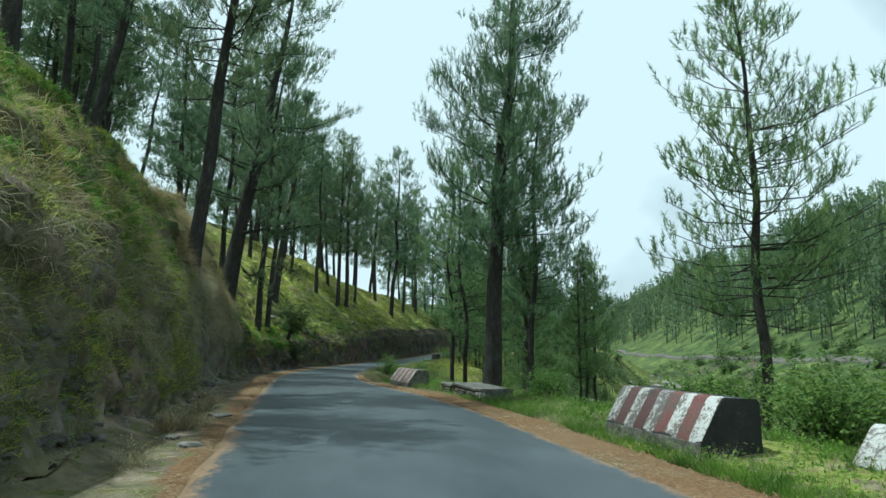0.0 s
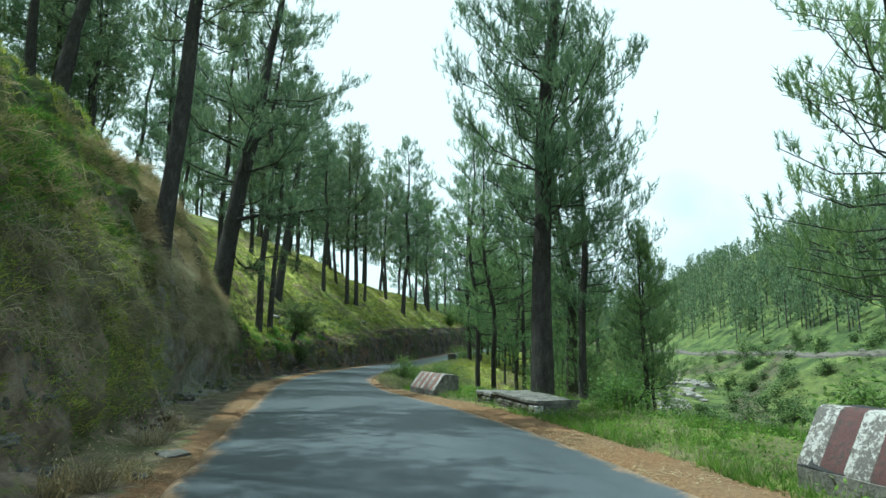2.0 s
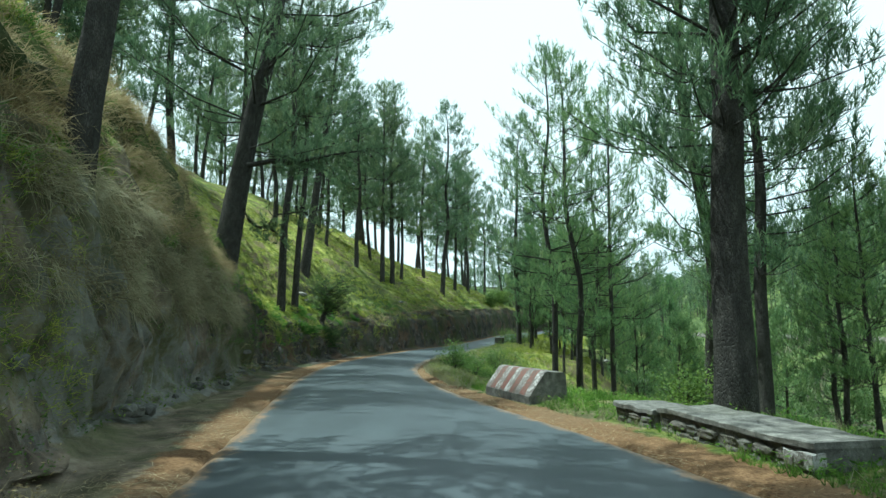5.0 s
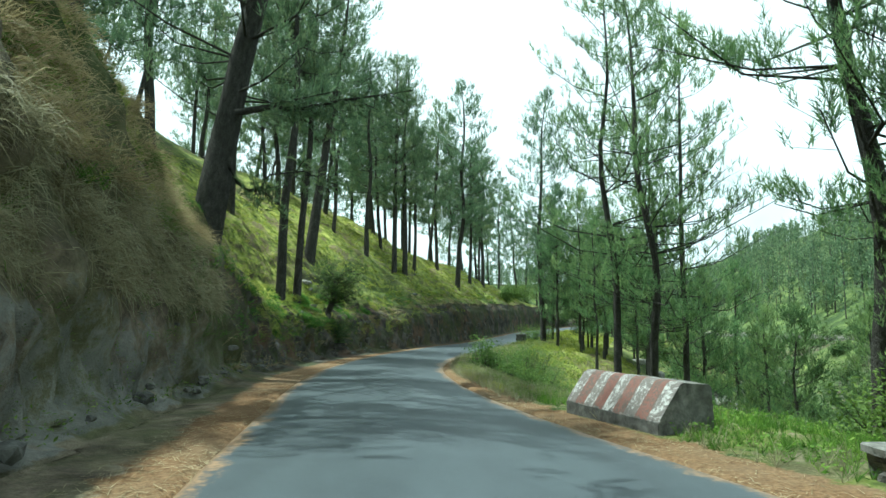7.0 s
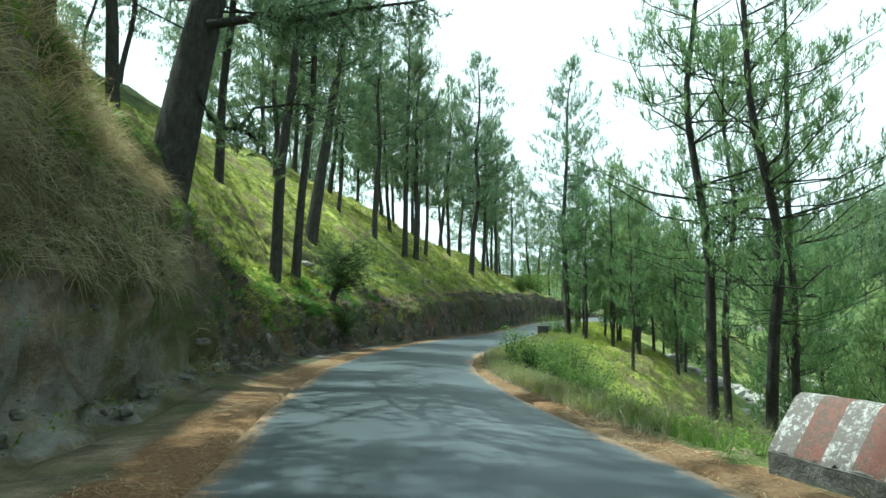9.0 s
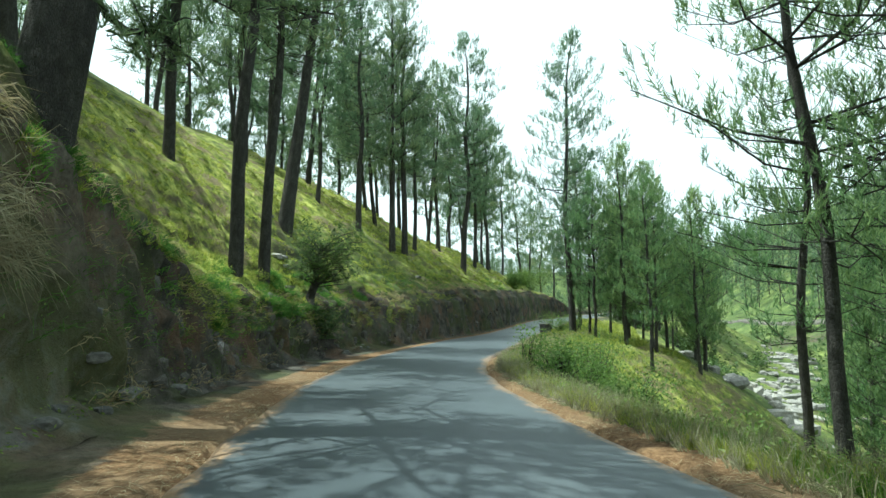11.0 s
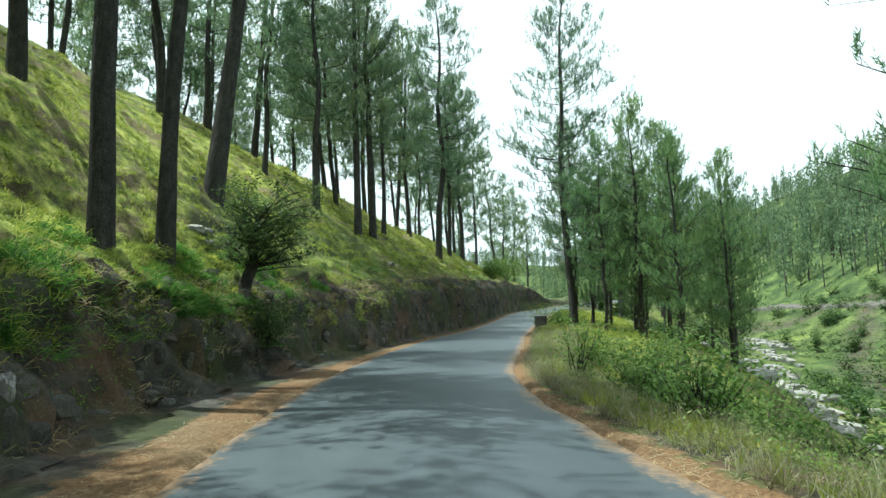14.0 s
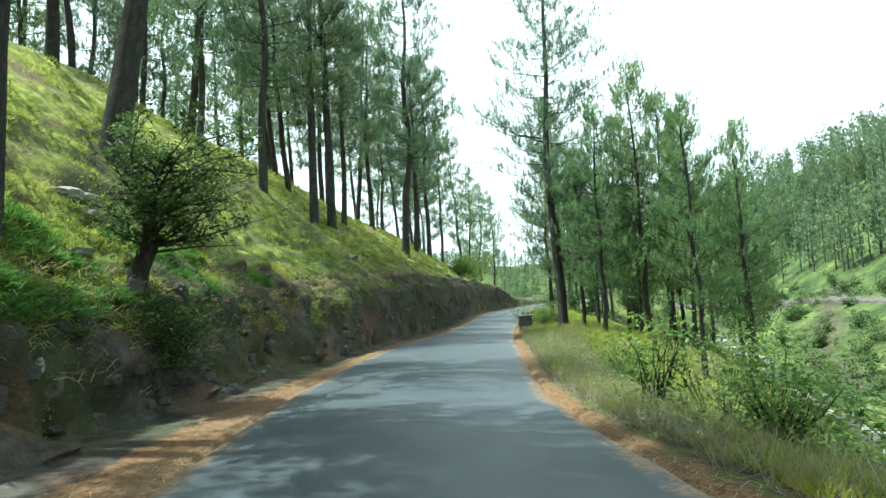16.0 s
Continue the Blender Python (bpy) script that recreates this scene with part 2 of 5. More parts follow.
ASPHALT, GROUND, BARK = mat_asphalt(), mat_ground(), mat_bark()
NEEDLES = mat_needles("pine_needles", (0.075, 0.125, 0.07), (0.165, 0.24, 0.13), (0.31, 0.38, 0.2), 0.5)
YOUNG = mat_needles("young_pine_needles", (0.09, 0.155, 0.07), (0.19, 0.285, 0.12), (0.33, 0.43, 0.175), 0.55)
GRASS = mat_needles("grass_blades", (0.12, 0.165, 0.03), (0.30, 0.365, 0.07), (0.57, 0.56, 0.14), 0.55, 2.6)
LUSH = mat_needles("lush_grass", (0.05, 0.11, 0.02), (0.125, 0.24, 0.04), (0.26, 0.39, 0.08), 0.55, 1.8)
HERBS = mat_needles("verge_herb_leaves", (0.09, 0.115, 0.035), (0.2, 0.245, 0.075), (0.4, 0.42, 0.17), 0.5, 1.6)
# duller and darker than the shrub leaves: valley haze put into the leaf colour
SCRUB = mat_needles("valley_scrub_leaves", (0.032, 0.06, 0.02), (0.08, 0.13, 0.04), (0.17, 0.24, 0.075), 0.45, 0.4)
STRAW = mat_needles("dry_grass", (0.19, 0.155, 0.085), (0.36, 0.30, 0.18), (0.56, 0.5, 0.33), 0.45, 1.6)
LEAVES = mat_needles("shrub_leaves", (0.06, 0.105, 0.024), (0.135, 0.215, 0.048), (0.25, 0.33, 0.085), 0.5)
STONE = mat_stone("wall_stone", (0.07, 0.068, 0.06), (0.17, 0.165, 0.15), (0.30, 0.29, 0.265))
BOULDER = mat_stone("river_rock", (0.16, 0.155, 0.14), (0.29, 0.28, 0.255), (0.44, 0.43, 0.40), 0.3)
FACE_ROCK = mat_stone("dark_rock", (0.05, 0.047, 0.042), (0.12, 0.112, 0.10), (0.23, 0.215, 0.19), 0.5)
CONCRETE = mat_stone("weathered_concrete", (0.06, 0.06, 0.055), (0.15, 0.148, 0.138), (0.30, 0.295, 0.275), 0.5)
WHITE_PAINT = mat_paint("worn_white_paint", (0.48, 0.475, 0.46), (0.7, 0.69, 0.67), wear=0.485)
RED_PAINT = mat_paint("worn_red_paint", (0.13, 0.055, 0.052), (0.24, 0.105, 0.095), (0.10, 0.082, 0.072), 0.485)
FADED_RED = mat_paint("faded_red_paint", (0.15, 0.068, 0.055), (0.25, 0.125, 0.1), (0.11, 0.088, 0.075), 0.475)
FADED_WHITE = mat_paint("faded_white_paint", (0.40, 0.39, 0.37), (0.6, 0.59, 0.57), (0.12, 0.1, 0.09), 0.445)
GRIMY_WHITE = mat_paint("grimy_white_paint", (0.38, 0.37, 0.35), (0.62, 0.61, 0.58), (0.085, 0.075, 0.068), 0.455)
GRIMY_RED = mat_paint("grimy_red_paint", (0.075, 0.04, 0.04), (0.135, 0.068, 0.064), (0.06, 0.05, 0.046), 0.49)
BLACK_PAINT = mat_paint("worn_black_paint", (0.022, 0.024, 0.025), (0.05, 0.05, 0.05), (0.12, 0.118, 0.11), 0.57)


# ---- the plan: road edges, road level, bank and valley heights ----
L_Y, L_X = (-40, 0, 5, 10, 15, 20, 25, 30, 34, 37, 40, 43, 46, 50, 55, 59, 64, 72, 80, 91, 102, 115), (-1.0, -0.95, -1.01, -1.2, -1.35, -1.45, -1.6, -1.42, -0.85, -0.25, 0.6, 1.45, 2.6, 4.2, 7.1, 9.0, 11.4, 14.9, 18.6, 24.2, 33.0, 46.0)
R_Y, R_X = (-40, 0, 8.5, 12, 15, 18, 20, 23, 26, 28, 30, 33, 36, 39, 45, 50, 57, 64, 72, 80, 91, 102, 115), (3.1, 3.2, 3.24, 3.2, 3.0, 2.5, 2.15, 1.9, 1.93, 1.98, 2.1, 2.45, 3.1, 4.1, 6.6, 8.4, 11.5, 15.0, 18.7, 22.6, 29.0, 38.2, 52.0)
Z_Y, Z_Z = (-40, 0, 10, 20, 30, 36, 45, 55, 64, 72, 80, 91, 102, 115), (0.3, 0.0, -0.02, -0.13, -0.30, -0.33, -0.34, -0.2, 0.1, 0.38, 0.55, 0.7, 1.2, 1.9)


def smooth_table(ys, xs):
    """A table read with its corners rounded off, kept in steps of a tenth of a metre."""
    y = np.arange(-700, 4400) * 0.1
    kept = sum(np.interp(y + k, ys, xs) * w for k, w in ((-3, 0.12), (-1.5, 0.22), (0, 0.32), (1.5, 0.22), (3, 0.12))).tolist()

    def read(at):
        f = min(max((at + 70) * 10, 0.0), 5098.0)
        i = int(f)
        return kept[i] + (kept[i + 1] - kept[i]) * (f - i)
    return read


left_edge, right_edge, road_level = smooth_table(L_Y, L_X), smooth_table(R_Y, R_X), smooth_table(Z_Y, Z_Z)


# heights above the road at distances from its left edge, at stations along it
BANK_D = (0.0, 0.9, 1.3, 1.6, 2.2, 3.2, 5.0, 8.0, 14.0, 25.0, 45.0)
BANK_Y = (4, 15, 21, 26, 32, 39, 55, 84, 93, 102)
NEAR_BANK_H = ((0, 0, 0.15, 1.5, 3.0, 4.6, 6.6, 9.6, 13, 16, 15),
          (0, 0, 0.15, 2.8, 3.9, 4.9, 6.6, 9.6, 13, 16, 15),
          (0, 0, 0.3, 2.9, 4.8, 5.7, 7.2, 9.6, 13, 16, 15),
          (0, 0, 0.15, 2.75, 3.2, 4.1, 5.9, 9.0, 13, 16, 16),
          (0, 0, 0.1, 1.65, 2.05, 2.85, 5.0, 8.4, 12, 15.5, 16))
FAR_BANK_H = ((0, 0, 0.1, 1.4, 1.75, 2.55, 5.1, 8.0, 12, 15.5, 16),
          (0, 0, 0.1, 2.0, 2.7, 3.4, 4.9, 7.4, 11.5, 14, 13),
          (0, 0, 0.1, 2.4, 3.0, 3.6, 4.8, 6.4, 7.4, 6.0, 3),
          (0, 0, 0.1, 2.4, 3.1, 3.5, 3.8, 3.4, 2.0, 0, -1),
          (0, 0, 0.1, 0.4, 0.5, 0.6, 0.6, 0.3, 0, -1.5, -3))
BANK_H = NEAR_BANK_H + FAR_BANK_H
FALL_E = (0.0, 0.8, 2.0, 4.0, 7.0, 10.0, 16.0, 24.0, 34.0)
FALL_H = (0.0, 0.03, 0.06, -0.35, -1.0, -2.8, -6.9, -8.1, -8.6)


def cut(y):
    """How much further from the road than usual the foot of the bank lies."""
    return float(np.interp(y, (13, 19, 29, 37, 43, 50), (0, 0.32, 0.32, 0.2, 0.0, -0.65)))


BANK_FINE = [np.interp(np.arange(2300) * 0.02, BANK_D, row).tolist() for row in BANK_H]


def bank(d, y):
    if d <= 0:
        return 0.0
    d = max(0.0, d - cut(y))
    i = min(int(d * 50), 2298)
    f = min(d * 50 - i, 1.0)
    k = 0
    while k < len(BANK_Y) - 2 and y > BANK_Y[k + 1]:
        k += 1
    g = min(max((y - BANK_Y[k]) / (BANK_Y[k + 1] - BANK_Y[k]), 0.0), 1.0)
    a, b = BANK_FINE[k], BANK_FINE[k + 1]
    return (a[i] * (1 - f) + a[i + 1] * f) * (1 - g) + (b[i] * (1 - f) + b[i + 1] * f) * g


def hill(x, y):
    """The slope across the valley, with a terrace along it, and the hill that closes the valley."""
    q = 0.966 * x - 0.259 * y
    h = float(np.interp(q, (30, 44, 58, 63, 100, 145, 175, 260), (-8.6, -6.5, 0.6, 1.0, 26, 52, 58, 50)))
    return max(h, float(np.interp(y, (250, 360, 420), (-9, 26, 30))))


GULLY_H = (0.0, 0.02, -0.5, -2.2, -4.4, -6.0, -7.8, -8.3, -8.6)
BROW_H = (0.0, 0.02, -0.4, -1.9, -3.4, -4.8, -7.0, -8.1, -8.6)


def valley(e, y):
    """The fall from the outer road edge: gentle, but for a gully that runs down to the stream."""
    k = float(np.interp(y, (31.5, 36, 42, 47), (0, 1, 1, 0)))
    b = float(np.interp(y, (21.5, 25.5, 31.5, 36), (0, 1, 1, 0)))
    return float(np.interp(e, FALL_E, FALL_H)) * (1 - k - b) + float(np.interp(e, FALL_E, GULLY_H)) * k + float(np.interp(e, FALL_E, BROW_H)) * b


def across(y):
    """How much shorter the way square to the road is than the way along x."""
    s = (left_edge(y + 1) - left_edge(y - 1)) / 2
    return 1 / math.sqrt(1 + s * s)


def ground_plain(x, y):
    l, r = left_edge(y), right_edge(y)
    z = road_level(y)
    if x < l:
        return z + bank((l - x) * across(y), y)
    if x > r:
        return max(z + valley((x - r) * across(y), y), hill(x, y))
    return z


def lumps(x, y, z, amount):
    p = Vector((x, y, z))
    return amount * (noise.noise(p * 0.55) + 0.6 * noise.noise(p * 1.4 + Vector((7, 3, 1))) + 0.35 * noise.noise(p * 3.3 + Vector((1, 9, 5))))


def ground(x, y):
    """The level of the ground with its bumps."""
    l, r = left_edge(y), right_edge(y)
    d = max(l - x, x - r)
    z = ground_plain(x, y)
    if d <= 0:
        return z
    far = min(1.0, max(0.0, (d - 0.7) / 2.0))
    z += lumps(x, y, 0, 0.16) * far
    if x > r:
        z += far * 1.6 * noise.noise(Vector((x * 0.045, y * 0.045, 3))) * min(1.0, d / 15)
        z += min(1.0, max(0.0, d - 50) / 40) * 5.0 * noise.noise(Vector((x * 0.016, y * 0.016, 8)))
    else:
        z += far * 0.5 * noise.noise(Vector((x * 0.15, y * 0.15, 6)))
        z += min(1.0, max(0.0, (d - 1.9) / 0.8)) * (0.75 if y < 28 else 0.2) * noise.noise(Vector((x * 0.9, y * 0.75, 11)))
        z += min(1.0, max(0.0, (d - 2.2) / 0.8)) * 0.09 * noise.noise(Vector((x * 2.1, y * 2.1, 15)))
        z += min(1.0, max(0.0, (d - 2.0) / 0.6)) * max(0.0, 1 - d / 18) * (0.22 * abs(noise.noise(Vector((x * 1.3, y * 1.0, 31)))) + 0.13 * noise.noise(Vector((x * 2.6, y * 1.9, 17))))
        if y < 28:
            z += min(1.0, max(0.0, (d - 1.9) / 0.5)) * max(0.0, 1 - d / 14) * (0.42 * noise.noise(Vector((x * 1.7, y * 1.3, 51))) - 0.3 * max(0.0, noise.noise(Vector((x * 1.2, y * 1.9, 57)))))
        # ledges and trodden steps along the slope
        step = 0.95 if y < 29 else 0.5
        rise = (z + 0.5 * noise.noise(Vector((x * 0.6, y * 0.35, 21)))) / step
        z -= min(1.0, max(0.0, (d - 2.0) / 0.5)) * max(0.0, 1 - d / 16) * step * (0.23 if y < 29 else 0.18) * math.sin(2 * math.pi * rise)
    return z


def mesh_of(name, verts, faces, mats, parent=None, smooth=True, label=""):
    me = bpy.data.meshes.new(name)
    me.from_pydata(verts, [], faces)
    for mt in mats if isinstance(mats, (list, tuple)) else [mats]:
        me.materials.append(mt)
    if smooth:
        me.polygons.foreach_set("use_smooth", [True] * len(me.polygons))
    me.update()
    ob = new(name, me)
    if parent:
        ob.parent = parent
    if label:
        ob["label"] = label
    return ob


def rows_of(start, end, step):
    return [start + step * k for k in range(int(round((end - start) / step)) + 1)]


STATIONS = rows_of(-60, -12, 4) + rows_of(-10, 12, 0.25) + rows_of(12.16, 52, 0.16) + rows_of(52.25, 60, 0.25) + rows_of(60.5, 116, 0.7) + rows_of(120, 420, 9)
OUT_LEFT = [140, 110, 85, 65, 50, 40, 32, 26, 21, 17, 14, 12] + [10.6 - 0.24 * k for k in range(25)] + [4.6 - 0.1 * k for k in range(23)] + [2.3 - 0.045 * k for k in range(26)] + [1.1, 0.95, 0.8, 0.65, 0.5, 0.35, 0.2, 0.08]
OUT_RIGHT = [0.08, 0.2, 0.35, 0.5, 0.65, 0.8, 1.0, 1.25, 1.5, 1.8, 2.1, 2.5, 3, 3.5, 4, 4.7, 5.5, 6.5, 7.5, 9, 10.5, 12, 14, 16, 18, 20, 22, 24, 26, 28, 30, 32, 35, 38, 42, 46, 50, 55, 60, 65, 70, 76, 82, 90, 98, 108, 120, 135, 160, 200, 260, 340]


def build_ground():
    verts, zones, stony = [], [], []
    n = len(OUT_LEFT) + 2 + len(OUT_RIGHT)
    for y in STATIONS:
        l, r, k = left_edge(y), right_edge(y), 1 / across(y)
        stony += [float(np.interp(y, (22, 30), (0, 0.92)))] * n
        for d in OUT_LEFT:
            x = l - d * k
            z = ground(x, y)
            d -= min(0.0, cut(y))
            steep = 1.0 if 1.25 < d < 2.2 else 0.0
            if 1.2 < d < 3.6:
                # the cut face is broken and juts out here and there
                x += lumps(x * 0.4, y, z * 1.5, 0.28) * (1 if d < 2.4 else 0.5) + 0.09 * noise.noise(Vector((x, y * 4, z * 5))) + 0.05 * noise.noise(Vector((x, y * 9, z * 11)))
                z += lumps(x, y * 1.3, 4, 0.16)
                if d < 2.1:
                    p = Vector((x * 0.5, y * 1.15, z * 1.5))
                    near, second = noise.voronoi(p)[0][:2]
                    x += (0.16 if y > 27 else 0.2) * min(1.0, (2.1 - d) / 0.25) * (min(second - near, 0.35) / 0.35 - 0.6) + 0.07 * min(1.0, (2.1 - d) / 0.25) * noise.cell(p * 1.3)
                else:
                    # turf overhangs the face
                    x += 0.22 * min(1.0, (d - 2.1) / 0.2) * max(0.0, 1 - (d - 2.1) / 0.7) * max(0.0, 0.35 + noise.noise(Vector((3, y * 1.7, 8))))
            if d < 1.25:
                steep = 0.72 if y > 13 else 0.6
            if steep == 0 and 2.2 <= d < 3.6:
                steep = 0.5 * max(0.0, (3.6 - d) / 1.5)
            if y > 100 and d > 2.5:
                steep = 0.5
            verts.append((x, y, z))
            wide = float(np.interp(y, (3, 10, 18, 28, 38, 46), (0.16, 0.3, 0.55, 0.8, 0.65, 0.3))) - min(0.0, cut(y))
            grey = float(np.interp(d, (1.2, 1.35, 1.7, 1.9), (0, 1, 0.8, 0))) * float(np.interp(y, (0, 5, 13, 16, 25, 29, 34, 60), (0.5, 0.6, 0.3, 0.8, 0.75, 0.3, 0.12, 0.1)))
            zones.append((max(0.0, min(1.0, 0.5 + (wide - d) * 1.6)) if d < 1.6 else 0.0, steep, grey, 1.0 if y < 100 else 0.2))
        verts += [(l, y, road_level(y) - 0.05), (r, y, road_level(y) - 0.05)]
        zones += [(1, 0, 0, 1), (1, 0, 0, 1)]
        for d in OUT_RIGHT:
            x = r + d * k
            verts.append((x, y, ground(x, y)))
            wide = float(np.interp(y, (16, 24, 32), (0.72, 0.42, 0.22)))
            bed = max(0.0, 1 - abs(d - 33) / 7)
            zones.append((max(0.0, min(1.0, 0.5 + (wide - d) * 1.8)), max(bed * 0.7, (0.56 if y > 24 else 0.4) if d < 3.0 else 0.0), 0, float(np.interp(0.966 * x - 0.259 * y, (8, 20, 30, 44, 60), (0.85, 0.5, 0.3, 0.25, 0.05))) if y < 180 else 0.1))
    faces = []
    for i in range(len(STATIONS) - 1):
        for j in range(n - 1):
            a = i * n + j
            faces.append((a, a + 1, a + n + 1, a + n))
    ob = mesh_of("ground", verts, faces, GROUND)
    col = ob.data.color_attributes.new("zone", "FLOAT_COLOR", "POINT")
    col.data.foreach_set("color", [v for z in zones for v in z])
    at = ob.data.attributes.new("stony", "FLOAT", "POINT")
    at.data.foreach_set("value", stony)
    return tagged(ob, "grassy hillside with an earth cutting, falling to a valley", "hillside", kind="structure")


def build_road():
    ys = rows_of(-60, 114, 0.5)
    cols = [0, 0.02, 0.05, 0.1, 0.2, 0.35, 0.5, 0.65, 0.8, 0.9, 0.95, 0.98, 1]
    verts, edge = [], []
    for y in ys:
        l, r = left_edge(y), right_edge(y)
        l += 0.07 * noise.noise(Vector((0, y * 0.9, 2))) + 0.04 * noise.noise(Vector((4, y * 3.0, 2)))
        r += 0.07 * noise.noise(Vector((9, y * 0.9, 2))) + 0.04 * noise.noise(Vector((13, y * 3.0, 2)))
        for c in cols:
            x = l + (r - l) * c
            z = road_level(y) + 0.05 * (1 - (2 * c - 1) ** 2) + 0.012 * noise.noise(Vector((x * 0.8, y * 0.5, 0)))
            if c in (0, 1):
                z -= 0.05
            verts.append((x, y, z + 0.012))
            edge.append(max(0.0, 1 - min(c, 1 - c) * (r - l) / 0.45))
    n = len(cols)
    faces = [(i * n + j, i * n + j + 1, (i + 1) * n + j + 1, (i + 1) * n + j) for i in range(len(ys) - 1) for j in range(n - 1)]
    ob = mesh_of("road", verts, faces, ASPHALT)
    at = ob.data.attributes.new("edge", "FLOAT", "POINT")
    at.data.foreach_set("value", edge)
    return tagged(ob, "narrow worn grey asphalt hill road bending away", "road", kind="structure")


build_ground()
build_road()


# ---- pines ----
def tube(path, radii, sides=8):
    """A tapered tube along a path: vertices and faces."""
    verts, faces = [], []
    for k, (p, r) in enumerate(zip(path, radii)):
        a = (path[min(k + 1, len(path) - 1)] - path[max(k - 1, 0)]).normalized()
        u = a.orthogonal().normalized() if abs(a.z) < 0.9 else Vector((1, 0, 0)) - a * a.x
        u.normalize()
        v = a.cross(u)
        for s in range(sides):
            w = 2 * math.pi * s / sides
            verts.append(p + (u * math.cos(w) + v * math.sin(w)) * r)
    for k in range(len(path) - 1):
        for s in range(sides):
            a, b = k * sides + s, k * sides + (s + 1) % sides
            faces.append((a, b, b + sides, a + sides))
    return verts, faces


def joined(pieces):
    verts, faces = [], []
    for v, f in pieces:
        o = len(verts)
        verts += v
        faces += [tuple(i + o for i in q) for q in f]
    return verts, faces


def blades(base, way, count, length, width, spread, rng, shoot=0.18):
    """Needle brushes: count blades on each shoot. base, way: arrays of n x 3. Returns vertices and triangles."""
    n = len(base)
    b = np.repeat(base, count, 0)
    w = np.repeat(way, count, 0)
    m = n * count
    side = rng.normal(size=(m, 3))
    side -= w * (side * w).sum(1, keepdims=True)
    side /= np.linalg.norm(side, axis=1, keepdims=True) + 1e-9
    ang = rng.uniform(0.25, 1.0, (m, 1)) * spread
    d = w * np.cos(ang) + side * np.sin(ang)
    d[:, 2] -= 0.10 * rng.random(m)
    start = b + w * (rng.random((m, 1)) * shoot)
    ln = length * rng.uniform(0.7, 1.15, (m, 1))
    q = np.cross(d, rng.normal(size=(m, 3)))
    q /= np.linalg.norm(q, axis=1, keepdims=True) + 1e-9
    v = np.empty((m * 3, 3))
    v[0::3] = start + q * width * 0.5
    v[1::3] = start - q * width * 0.5
    v[2::3] = start + d * ln
    return v


def soup(name, v, mat, parent=None, per=1):
    """A mesh of loose triangles."""
    n = len(v)
    me = bpy.data.meshes.new(name)
    me.vertices.add(n)
    me.vertices.foreach_set("co", np.asarray(v, dtype=np.float32).ravel())
    me.loops.add(n)
    me.loops.foreach_set("vertex_index", np.arange(n, dtype=np.int32))
    me.polygons.add(n // 3)
    me.polygons.foreach_set("loop_start", np.arange(0, n, 3, dtype=np.int32))
    me.materials.append(mat)
    me.update(calc_edges=True)
    ob = new(name, me)
    if parent:
        ob.parent = parent
    return ob


